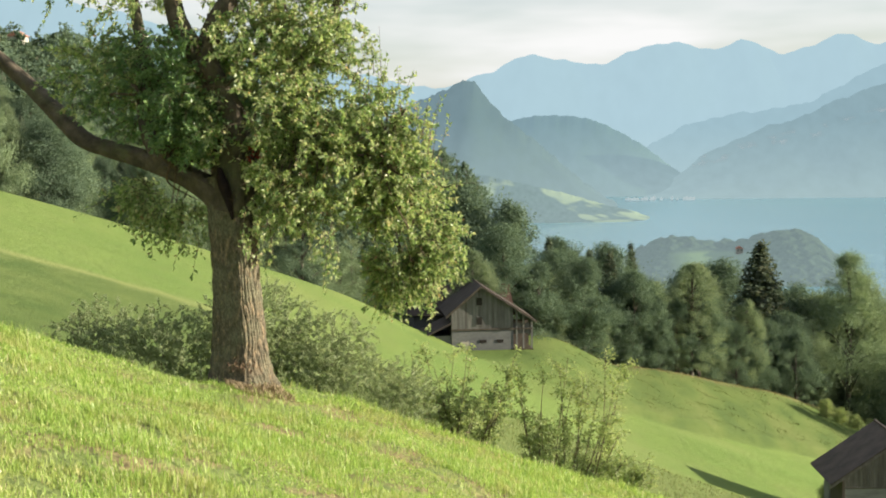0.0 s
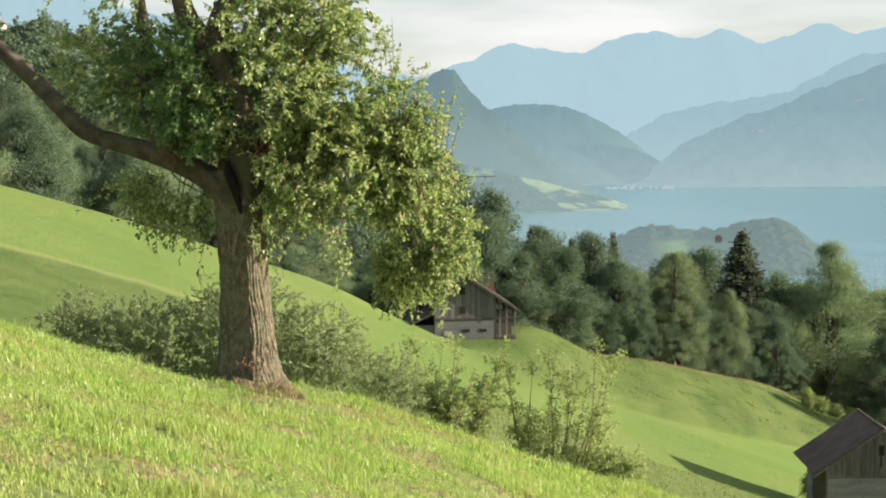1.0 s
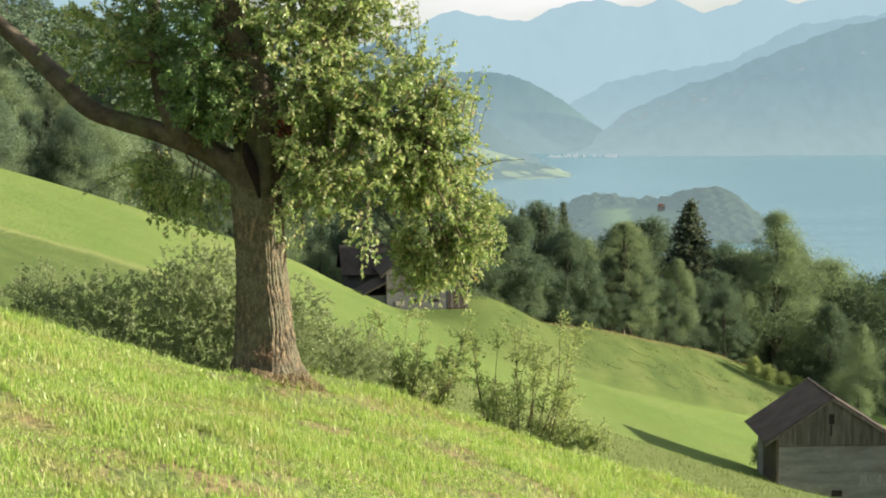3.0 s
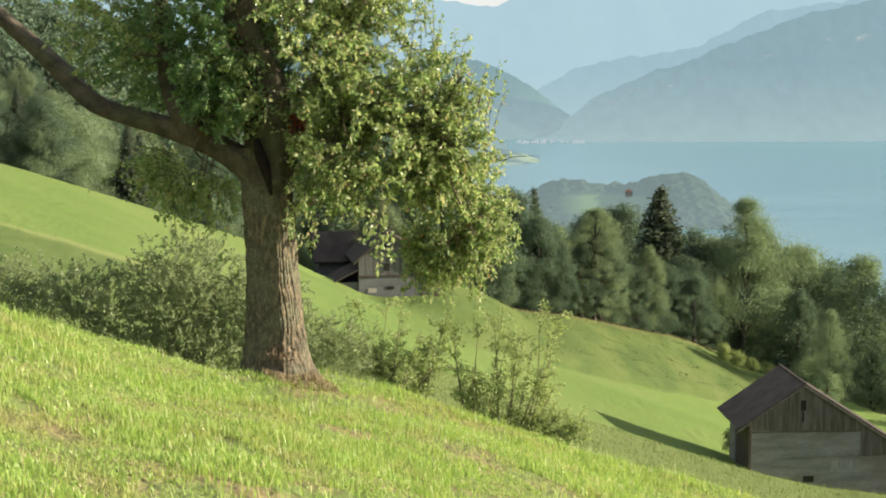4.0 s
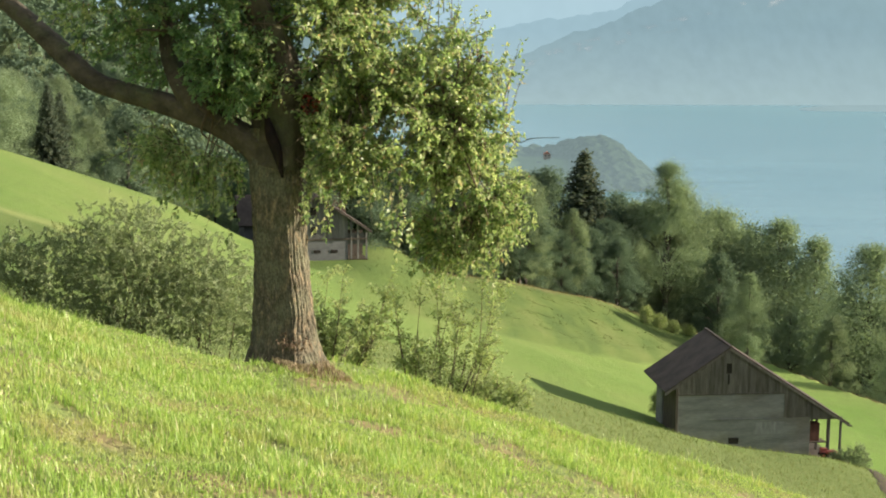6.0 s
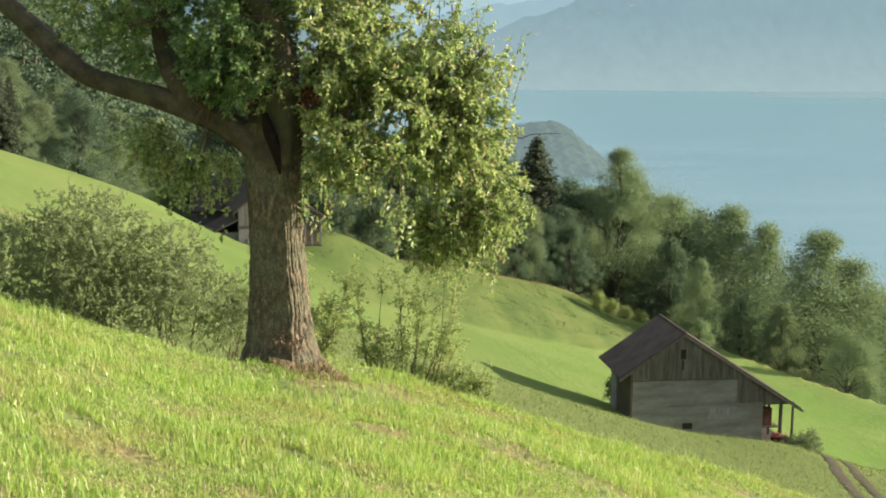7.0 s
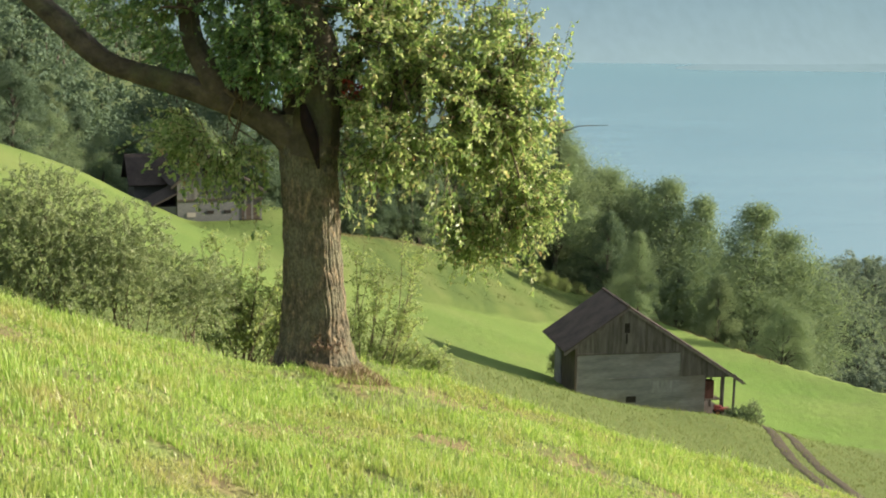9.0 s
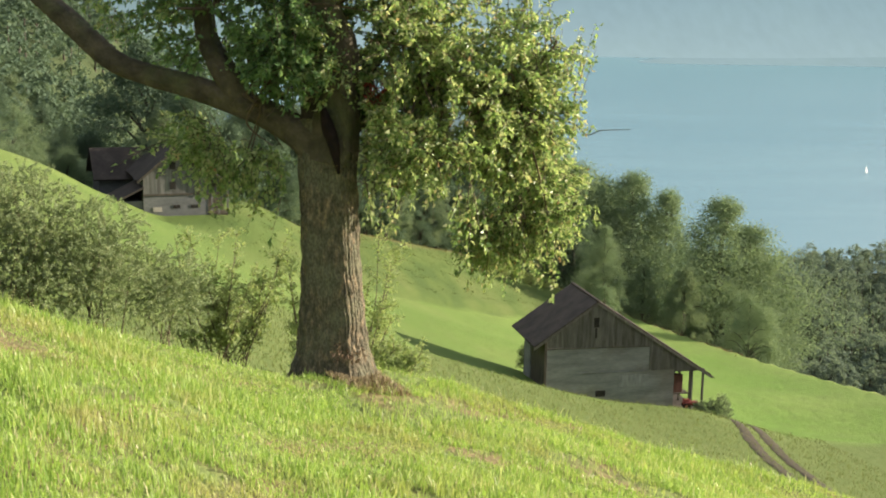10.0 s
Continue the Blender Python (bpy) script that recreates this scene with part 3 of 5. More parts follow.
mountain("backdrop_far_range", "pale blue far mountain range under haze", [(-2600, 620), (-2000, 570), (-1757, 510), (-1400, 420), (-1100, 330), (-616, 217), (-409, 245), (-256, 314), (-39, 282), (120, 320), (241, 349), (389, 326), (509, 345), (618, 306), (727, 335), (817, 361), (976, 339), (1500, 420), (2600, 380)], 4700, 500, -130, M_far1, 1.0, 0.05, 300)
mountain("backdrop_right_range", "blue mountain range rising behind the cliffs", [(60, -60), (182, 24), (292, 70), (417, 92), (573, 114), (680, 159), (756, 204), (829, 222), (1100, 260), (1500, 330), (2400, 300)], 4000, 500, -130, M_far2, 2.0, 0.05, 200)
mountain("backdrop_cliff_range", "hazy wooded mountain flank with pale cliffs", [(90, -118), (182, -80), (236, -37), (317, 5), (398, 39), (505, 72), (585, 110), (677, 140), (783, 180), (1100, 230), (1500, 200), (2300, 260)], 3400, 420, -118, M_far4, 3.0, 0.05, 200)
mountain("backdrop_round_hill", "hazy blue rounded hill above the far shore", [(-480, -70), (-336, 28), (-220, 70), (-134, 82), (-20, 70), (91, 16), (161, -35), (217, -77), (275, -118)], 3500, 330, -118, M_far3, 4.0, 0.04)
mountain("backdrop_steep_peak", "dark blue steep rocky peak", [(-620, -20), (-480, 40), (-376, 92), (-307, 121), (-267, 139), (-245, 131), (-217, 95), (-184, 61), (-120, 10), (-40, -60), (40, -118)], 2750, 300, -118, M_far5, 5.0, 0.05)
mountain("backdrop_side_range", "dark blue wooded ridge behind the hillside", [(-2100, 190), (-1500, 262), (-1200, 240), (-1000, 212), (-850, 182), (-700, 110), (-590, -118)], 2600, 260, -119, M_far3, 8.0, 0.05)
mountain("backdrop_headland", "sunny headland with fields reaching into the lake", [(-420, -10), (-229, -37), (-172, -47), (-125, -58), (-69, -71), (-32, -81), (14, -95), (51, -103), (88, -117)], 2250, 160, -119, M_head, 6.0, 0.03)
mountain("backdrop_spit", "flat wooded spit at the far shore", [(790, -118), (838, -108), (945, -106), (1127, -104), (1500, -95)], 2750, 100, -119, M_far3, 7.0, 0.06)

# ---------- peninsula ----------
def hill_height(x, y):
    """The peninsula: a gentle field side and a round wooded dome, under a bumpy canopy."""
    crest = spline([(-30, -119, 0), (5, -112, 0), (29, -99, 0), (45, -91, 0), (61, -83, 0), (81, -82, 0), (102, -86, 0), (128, -86, 0), (154, -81, 0), (175, -78, 0), (191, -79, 0), (206, -90, 0), (222, -103, 0), (233, -113, 0), (240, -119, 0)], 12)
    top = np.interp(x, crest[:, 0], crest[:, 1])
    q = np.where(y < 1270, (y - 1130) / 140, (1400 - y) / 130)
    q = np.clip(q, 0, 1)
    dome = np.sin(q * math.pi / 2) ** 0.85
    shelf = 0.92 * q + 0.08 * q**4
    k = smooth(112, 165, x)
    z = -119 + (top + 119) * (shelf * (1 - k) + dome * k)
    open_field = smooth(56, 66, x) * smooth(154, 142, x) * smooth(-110, -107, z) * smooth(-91, -93, z)
    canopy = 1.3 * wavy(x, y, 2.6, 1.0) + 0.8 * wavy(x, y, 1.5, 2.0) + 0.9 * wavy(x, y, 6.0, 3.0)
    return z + canopy * (1 - open_field) * smooth(0.0, 0.06, q) * smooth(-118, -112, top)


def peninsula():
    X, Y = np.meshgrid(np.linspace(-30, 240, 300), np.concatenate([np.linspace(1130, 1272, 100), np.linspace(1280, 1400, 20)]))
    V = np.stack([X, Y, hill_height(X, Y)], -1).reshape(-1, 3)
    ny, nx = X.shape
    i, j = np.meshgrid(np.arange(ny - 1), np.arange(nx - 1), indexing="ij")
    F = np.stack([i * nx + j, i * nx + j + 1, (i + 1) * nx + j + 1, (i + 1) * nx + j], -1).reshape(-1, 4)
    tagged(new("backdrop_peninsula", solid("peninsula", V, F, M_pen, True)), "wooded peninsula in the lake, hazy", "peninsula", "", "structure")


peninsula()

# ---------- the old fruit tree ----------
rng = np.random.RandomState(7)


def twigs_with_leaves(starts, dirs, lengths, per, leaf, droop, rng, width=0.62):
    """Thin drooping twigs set with leaves. Returns twig pieces and leaf arrays."""
    pieces, B, D, U, L = [], [], [], [], []
    for s, d, l in zip(starts, dirs, lengths):
        t = np.linspace(0, 1, 5)[:, None]
        line = s + d * l * t + np.array([0, 0, -1.0]) * droop * l * t * t + 0.04 * l * rng.randn(1, 3) * t
        rad = 0.0045 * (1.15 - t)
        pieces.append(tube(np.hstack([line, rad]), 4))
        k = max(3, int(per * rng.uniform(0.7, 1.3)))
        tt = np.sort(rng.uniform(0.05, 1.0, k))[:, None]
        p = s + d * l * tt + np.array([0, 0, -1.0]) * droop * l * tt * tt
        a = unit(rng.randn(k, 3) + 0.6 * d + np.array([0, 0, -0.75]))
        B.append(p + a * 0.012)
        D.append(a)
        U.append(unit(rng.randn(k, 3) * 0.65 + np.array([0.65, -0.3, 0.5])))
        L.append(leaf * rng.uniform(0.6, 1.25, k))
    B, D, U, L = np.vstack(B), np.vstack(D), np.vstack(U), np.concatenate(L)
    return pieces, leaves(B, D, U, L, L * width * rng.uniform(0.8, 1.15, len(L)))


def in_blob(n, c, r, rng, shell=0.45):
    d = unit(rng.randn(n, 3))
    q = rng.uniform(0, 1, (n, 1)) ** shell
    return np.array(c) + d * q * np.array(r), d


def fruit_tree():
    tree = thing("fruit_tree", "old pear tree with thick grooved bark and dense green leaves", "tree")
    # trunk with flaring roots
    stem = spline([(-0.24, 0.12, -0.25), (-0.24, 0.12, 0.05), (-0.25, 0.12, 0.45), (-0.26, 0.12, 1.0), (-0.28, 0.12, 1.6), (-0.31, 0.12, 2.15), (-0.34, 0.12, 2.6)], 40)
    h = stem[:, 2]
    rad = 0.325 + 0.15 * np.exp(-np.maximum(h, -0.1) / 0.22) - 0.04 * smooth(0.3, 1.5, h) - 0.02 * smooth(2.1, 2.6, h)
    SIDES = 240
    V, F = tube(np.hstack([stem, rad[:, None]]), SIDES, 0.016, 3)
    # bark: winding upright fissures and short cracks between the plates
    axis = np.repeat(stem, SIDES, 0)
    ang = np.arctan2(V[:, 1] - axis[:, 1], V[:, 0] - axis[:, 0])
    z = axis[:, 2]
    fissure = np.exp(-((np.sin(17 * ang + 1.7 * np.sin(2.6 * z + 3 * ang) + 1.0 * np.sin(7.3 * z - 5 * ang + 1)) / 0.42) ** 2))
    crack = np.exp(-((np.sin(15 * z + 2.2 * np.sin(4 * ang + 1) + 1.6 * np.sin(9 * ang + 3 * z)) / 0.3) ** 2))
    depth = 0.017 * fissure + 0.008 * crack + 0.004 * np.random.RandomState(5).rand(len(V))
    V = V - unit((V - axis) * np.array([1, 1, 0])) * depth[:, None]
    # the trunk is flattened on one side
    flat = np.array([-0.26, -0.966, 0])
    d = V - axis
    c = d @ flat
    lim = np.repeat(rad, SIDES) * 0.78
    over = np.maximum(0, c - lim)
    V = V - flat * (over * 0.88)[:, None]
    trunk = mesh_part("trunk", solid("trunk", V, F, M_bark, True), tree, "thick trunk with deep vertical bark grooves")

    def limb(points, label="", steps=12, sides=28, seed=1, name="limb", on=None):
        line = spline(points, steps)
        V, F = tube(line, sides, 0.05, seed)
        return mesh_part(name, solid(name, V, F, M_limb, True), on or tree, label)

    limb([(-0.28, 0.10, 2.0, 0.19), (-0.45, 0.10, 2.31, 0.175), (-0.66, 0.10, 2.49, 0.155), (-1.01, 0.15, 2.67, 0.14), (-1.62, 0.35, 2.86, 0.12), (-2.03, 0.5, 2.96, 0.115), (-2.38, 0.6, 3.10, 0.118), (-2.81, 0.8, 3.47, 0.112), (-3.32, 1.0, 3.89, 0.10), (-4.03, 1.2, 4.43, 0.08), (-5.0, 1.4, 5.05, 0.04)], "long bare limb reaching out", 12, 30, 4)
    limb([(-1.04, 0.16, 2.66, 0.13), (-1.26, 0.2, 2.97, 0.125), (-1.44, 0.4, 3.3, 0.105), (-1.50, 0.55, 3.7, 0.095), (-1.56, 0.7, 4.1, 0.08), (-1.8, 0.9, 5.2, 0.05)], "", 10, 22, 5)
    limb([(-0.27, 0.08, 2.2, 0.25), (-0.22, 0.02, 2.62, 0.21), (-0.17, -0.06, 2.95, 0.15), (-0.18, -0.1, 3.27, 0.14), (-0.36, -0.1, 3.66, 0.135), (-0.56, -0.1, 4.0, 0.14)], "upright main stem", 10, 30, 6)
    limb([(-0.54, -0.1, 3.95, 0.14), (-0.84, -0.06, 4.4, 0.125), (-1.0, 0.0, 4.9, 0.10), (-1.5, 0.2, 6.0, 0.06)], "", 8, 22, 8)
    limb([(-0.54, -0.1, 3.95, 0.14), (-0.40, -0.1, 4.4, 0.13), (-0.1, 0.0, 5.0, 0.10), (0.2, 0.2, 6.2, 0.06)], "", 8, 22, 9)
    limb([(-0.40, 0.16, 2.4, 0.16), (-0.45, 0.2, 2.9, 0.12), (-0.50, 0.35, 3.6, 0.10), (-0.6, 0.5, 4.6, 0.07)], "", 8, 20, 15)
    carrier = limb([(-0.28, 0.2, 2.3, 0.13), (0.1, 0.5, 2.6, 0.11), (0.55, 0.9, 2.8, 0.095), (1.0, 1.0, 2.9, 0.08), (1.45, 0.8, 2.8, 0.045), (1.85, 0.75, 2.4, 0.025), (2.0, 0.75, 1.9, 0.012)], "", 9, 20, 10)
    limb([(0.6, 0.9, 2.85, 0.09), (0.95, 1.1, 3.1, 0.085), (1.18, 1.15, 3.23, 0.085)], "sawn-off branch stub", 7, 18, 11, "stub", carrier)
    limb([(0.8, 1.05, 2.85, 0.09), (0.98, 1.05, 2.95, 0.085), (1.10, 1.0, 2.78, 0.095)], "sawn-off branch stub", 7, 18, 12, "stub", carrier)
    limb([(-0.1, 0.3, 2.6, 0.09), (0.3, 0.5, 3.4, 0.08), (0.8, 0.5, 4.3, 0.06), (1.2, 0.4, 5.2, 0.04)], "", 9, 18, 13)
    # dead twig
    limb([(1.7, 0.3, 2.62, 0.012), (2.12, 0.2, 2.55, 0.009), (2.3, 0.2, 2.43, 0.0065), (2.45, 0.2, 2.47, 0.005), (2.75, 0.2, 2.48, 0.003)], "bare dead twig", 8, 8, 14, "dead_twig", carrier)

    # crown: clumps of twigs
    blobs = [((-1.15, 0.6, 3.55), (1.1, 0.9, 0.85), 620), ((0.2, 0.05, 3.7), (1.03, 0.9, 1.1), 900), ((1.02, 0.0, 2.95), (0.78, 0.7, 0.75), 440),
             ((1.93, 0.85, 1.76), (0.42, 0.34, 0.62), 480), ((1.56, 1.1, 1.42), (0.36, 0.32, 0.42), 260), ((0.5, -0.1, 2.45), (0.8, 0.6, 0.6), 400), ((-1.12, 0.4, 2.40), (0.62, 0.42, 0.36), 380),
             ((-2.0, 0.4, 3.85), (0.6, 0.6, 0.5), 110), ((0.7, 0.15, 4.4), (0.6, 0.5, 0.5), 240), ((1.65, 0.1, 3.3), (0.3, 0.4, 0.4), 75), ((-0.75, -0.4, 3.75), (0.45, 0.3, 0.55), 130),
             ((-0.9, 0.2, 5.7), (2.2, 1.8, 1.3), 560), ((1.58, 0.55, 2.35), (0.5, 0.34, 0.5), 320), ((-0.7, -0.25, 3.15), (0.35, 0.3, 0.45), 150), ((1.66, 0.2, 2.7), (0.36, 0.4, 0.42), 190)]
    T, B, D = [], [], []

    def bare_wood(p):
        """Where leaves are left out so that limb, stem and fork show to the camera."""
        limb_z = np.where(p[:, 0] > -2.4, 2.34 - 0.39 * (p[:, 0] + 0.45), 3.1 - 0.87 * (p[:, 0] + 2.4))
        stem_x = np.interp(p[:, 2], [2.3, 2.95, 3.27, 3.66, 4.0], [-0.3, -0.17, -0.18, -0.36, -0.56])
        on_limb = (p[:, 0] < -0.45) & (p[:, 1] < 0.9) & (np.abs(p[:, 2] - limb_z) < 0.24)
        on_fork = (np.abs(p[:, 0] + 0.3) < 0.34) & (p[:, 1] < 0.1) & (p[:, 2] < 2.72)
        on_stem = (p[:, 2] > 2.7) & (p[:, 1] < -0.05) & (np.abs(p[:, 0] - stem_x + 0.25 * (p[:, 1] + 0.1)) < 0.12) & (rng.uniform(0, 1, len(p)) < 0.7)
        second_x = np.interp(p[:, 2], [2.7, 3.0, 3.3, 3.7], [-1.08, -1.26, -1.44, -1.5])
        on_second = (p[:, 2] > 2.7) & (p[:, 2] < 3.6) & (p[:, 1] < 0.45) & (np.abs(p[:, 0] - second_x) < 0.14) & (rng.uniform(0, 1, len(p)) < 0.75)
        return on_limb | on_fork | on_stem | on_second

    def trimmed(lf):
        V, F = lf
        p = V[0::5]
        # the crown's underside beside the trunk, before the hanging lobe
        under = (p[:, 0] > 0.1) & (p[:, 0] < 1.38 - 0.25 * (p[:, 1] > 0.8)) & (p[:, 2] < 1.86 + 0.12 * np.sin(7 * p[:, 0]) + 0.08 * np.sin(23 * p[:, 0] + 9 * p[:, 1]))
        red_gap = (np.hypot(p[:, 0] - 0.12, p[:, 2] - 2.86) < 0.12) & (p[:, 1] < 0.1)
        clear = bare_wood(p) | under | red_gap
        V = V.reshape(-1, 5, 3)[~clear].reshape(-1, 3)
        k = np.arange(len(V) // 5)[:, None] * 5
        return V, np.concatenate([k + np.array([q]) for q in ([0, 1, 4], [1, 2, 4], [2, 3, 4], [3, 0, 4])], 0)

    for c, r, n in blobs:
        p, d = in_blob(n, c, r, rng)
        dirs = unit(d * 0.8 + rng.randn(n, 3) * 0.5 + np.array([0, 0, 0.12]))
        # gaps between the sprays of leaves
        spray = np.sin(p[:, 0] / 0.17 + 1.5 * np.sin(p[:, 2] / 0.21)) + np.sin(p[:, 2] / 0.15 + 1.4 * np.sin(p[:, 1] / 0.2)) + np.sin(p[:, 1] / 0.19 + 1.3 * np.sin(p[:, 0] / 0.25))
        ok = ~bare_wood(p) & (spray > np.where(p[:, 0] > 0.9, -0.85, -1.25))
        p, dirs = p[ok], dirs[ok]
        n = len(p)
        tw, lf = twigs_with_leaves(p, dirs, rng.uniform(0.2, 0.42, n), 27, 0.057, 0.28, rng)
        T += tw
        # clumps left of the stem take the darker, shaded leaf tone
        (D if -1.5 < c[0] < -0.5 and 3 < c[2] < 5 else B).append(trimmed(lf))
    # hanging strands and upright shoots
    s = np.array([(1.02, -0.4, 2.0), (1.08, -0.5, 1.85), (1.82, 0.6, 1.4), (1.98, 0.65, 1.3), (2.12, 0.65, 1.5), (0.35, -0.5, 1.95), (0.1, -0.55, 2.0), (1.62, 0.55, 1.6), (-1.5, 0.5, 2.2), (-0.95, 0.3, 2.1), (-1.1, 0.4, 2.2)])
    n = 4 * len(s)
    tw, lf = twigs_with_leaves(np.repeat(s, 4, 0) + 0.08 * rng.randn(n, 3), unit(0.25 * rng.randn(n, 3) + np.array([0, 0, -1.0])), rng.uniform(0.3, 0.6, n), 22, 0.06, 0.1, rng)
    T += tw
    B.append(lf)
    s = np.array([(1.62, 0.0, 3.5), (2.02, 0.0, 3.0), (1.85, -0.1, 3.2), (1.4, 0.1, 3.6), (1.2, 0.0, 3.7), (0.95, 0.1, 3.9), (1.5, 0.1, 3.75), (2.15, 0.1, 2.75), (1.05, 0.0, 4.1), (1.9, 0.2, 2.95), (2.05, 0.2, 3.05), (1.75, 0.2, 3.3), (2.2, 0.25, 2.65), (1.6, 0.1, 3.6)])
    n = 2 * len(s)
    tw, lf = twigs_with_leaves(np.repeat(s, 2, 0) + 0.05 * rng.randn(n, 3), unit(0.15 * rng.randn(n, 3) + np.array([0.1, 0, 1.0])), rng.uniform(0.35, 0.75, n), 24, 0.055, 0.05, rng)
    T += tw
    B.append(lf)
    s = np.array([(-1.85, 0.2, 2.35), (-1.6, 0.3, 2.3), (-0.9, 0.2, 1.85), (-0.75, 0.2, 1.8)])
    tw, lf = twigs_with_leaves(s, unit(np.array([(-1.0, 0, -0.35), (-0.9, 0, -0.6), (-0.5, 0, -0.8), (-0.3, 0, -1.0)])), np.array([0.55, 0.4, 0.35, 0.4]), 16, 0.06, 0.2, rng)
    T += tw
    B.append(lf)
    # branches from the limbs into the clumps
    roots = np.array([(-1.4, 0.1, 3.6), (-0.5, 0.1, 3.5), (0.6, 0.25, 3.0), (1.5, 0.1, 2.8), (0.4, 0.4, 3.6), (-0.2, 0.0, 5.0), (-1.2, 0.1, 5.0), (-1.0, -0.1, 2.75)])
    for c, r, n in blobs:
        for k in range(max(3, n // 45)):
            q = in_blob(1, c, np.array(r) * 0.9, rng)[0][0]
            a = roots[np.argmin(((roots - q) ** 2).sum(1))]
            m = (a + q) / 2 + rng.randn(3) * 0.12 + np.array([0, 0, 0.1])
            line = spline([(*a, 0.018), (*m, 0.011), (*q, 0.005)], 6)
            T.append(tube(line, 6))
    V, F = gather(T)
    mesh_part("twig_mass", solid("twig_mass", V, F, M_twig, True), tree, "thin brown twigs", "stuff")
    V, F = gather(B)
    mesh_part("crown", solid("crown", V, F, M_leaf), tree, "dense crown of small green leaves", "stuff")
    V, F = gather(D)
    mesh_part("ivy", solid("ivy", V, F, M_shaded_leaf), tree, "dark green leaves round the stem, shade put into their colour", "stuff")
    # a tuft of red leaves
    p, d = in_blob(14, (0.12, -0.25, 2.87), (0.06, 0.04, 0.11), rng)
    tw, lf = twigs_with_leaves(p, d, np.full(14, 0.08), 6, 0.055, 0.4, rng)
    mesh_part("red_leaves", solid("red_leaves", *lf, M_red), tree, "tuft of red leaves")
    # dry leaves caught on the root flare
    p, d = in_blob(22, (-0.14, -0.25, 0.33), (0.17, 0.05, 0.05), rng)
    tw, lf = twigs_with_leaves(p, d, np.full(22, 0.06), 5, 0.04, 0.4, rng)
    mesh_part("dry_leaves", solid("dry_leaves", *lf, M_litter), tree, "dry brown leaves caught on the root flare", "stuff")
    # dark solid streak in place of the shaded gap at the fork
    line = spline([(-0.36, -0.20, 2.70, 0.03), (-0.32, -0.23, 2.54, 0.065), (-0.26, -0.23, 2.36, 0.06), (-0.21, -0.20, 2.08, 0.015)], 8)
    V, F = tube(line, 12, 0.05, 21)
    mesh_part("hollow", solid("hollow", V, F, M_fork_gap, True), trunk, "dark streak for the shaded gap below the fork")
    return tree


fruit_tree()


# ---------- grass on the near slope ----------
def blades(n, x0, x1, y0, y1, h0, h1, rng, width=0.007, keep=None):
    x, y = rng.uniform(x0, x1, n), rng.uniform(y0, y1, n)
    if keep is not None:
        ok = keep(x, y)
        x, y = x[ok], y[ok]
    n = len(x)
    z = land(x, y) - 0.01
    tall = rng.uniform(h0, h1, n) * (0.72 + 0.42 * wavy(x, y, 0.45, 3.0) + 0.32 * wavy(x, y, 0.13, 1.0))
    tall = np.maximum(tall, 0.03)
    a = rng.uniform(0, 6.283, n)
    lean = rng.uniform(0.1, 0.7, n) * tall
    base = np.stack([x, y, z], -1)
    d = np.stack([np.cos(a), np.sin(a), 0 * a], -1)
    s = np.stack([-np.sin(a), np.cos(a), 0 * a], -1) * (width * rng.uniform(0.6, 1.3, n))[:, None]
    up = np.array([0, 0, 1.0])
    m = base + d * (lean * 0.3)[:, None] + up * (tall * 0.6)[:, None]
    t = base + d * lean[:, None] + up * tall[:, None]
    V = np.stack([base - s, base + s, m + s * 0.8, m - s * 0.8, t], 1).reshape(-1, 3)
    k = np.arange(n)[:, None] * 5
    F = np.concatenate([k + np.array([[0, 1, 2]]), k + np.array([[0, 2, 3]]), k + np.array([[3, 2, 4]])], 0)
    return V, F


grng = np.random.RandomState(11)


def in_sight(x, y):
    """The wedge of the near slope that the walk looks over."""
    bare = wavy(x, y, 0.31, 5.0) + 0.8 * wavy(x, y, 0.9, 2.0) + 0.5 * wavy(x, y, 0.13, 1.0)
    worn = (bare > 0.7) & (grng.uniform(0, 1, len(x)) < 0.88)
    return (np.abs(x + 0.2 - 0.05 * y) < 3.2 + 0.36 * (y + 12)) & ~worn


V, F = gather([blades(480000, -7.5, 8.5, -11.5, 1.6, 0.035, 0.105, grng, 0.0044, in_sight), blades(34000, -6, 8, -10, 1.4, 0.10, 0.2, grng, 0.0035, in_sight), blades(70000, -13, 13, -24, -11.5, 0.04, 0.11, grng, 0.008), blades(30000, -15, -5, -11.5, -2, 0.04, 0.11, grng, 0.008), blades(30000, 6, 16, -11.5, -1, 0.04, 0.11, grng, 0.008)])
tagged(new("grass", solid("grass", V, F, M_grass)), "bright green sunlit meadow grass with dry patches", "grass", "", "stuff")


# ---------- straw and litter at the foot of the tree ----------
def at_the_foot(x, y):
    return (((x - 0.08) / 0.42) ** 2 + ((y + 0.24) / 0.32) ** 2) < 1


V, F = blades(6500, -0.5, 0.9, -0.8, 0.3, 0.03, 0.12, grng, 0.004, at_the_foot)
# heaped up against the bark
near_bark = np.hypot(V[:, 0] + 0.1, (V[:, 1] + 0.1) * 1.2)
V[:, 2] += 0.06 * smooth(0.62, 0.3, near_bark)
tagged(new("straw", solid("straw", V, F, M_straw)), "dry brown straw heaped at the tree's foot", "straw", "", "stuff")

# ---------- unmown grass on the bank ----------
def unmown(x, y):
    return (y < np.minimum(86 + 0.28 * x, 105.6 + 1.14 * x) + 1.0) & (np.abs(x - 4 - 0.12 * y) < 10 + 0.34 * y)


V, F = blades(90000, -38, 50, 44, 99, 0.12, 0.34, grng, 0.018, unmown)
tagged(new("tall_grass", solid("tall_grass", V, F, M_tall)), "long dull unmown grass on the bank", "grass", "", "stuff")


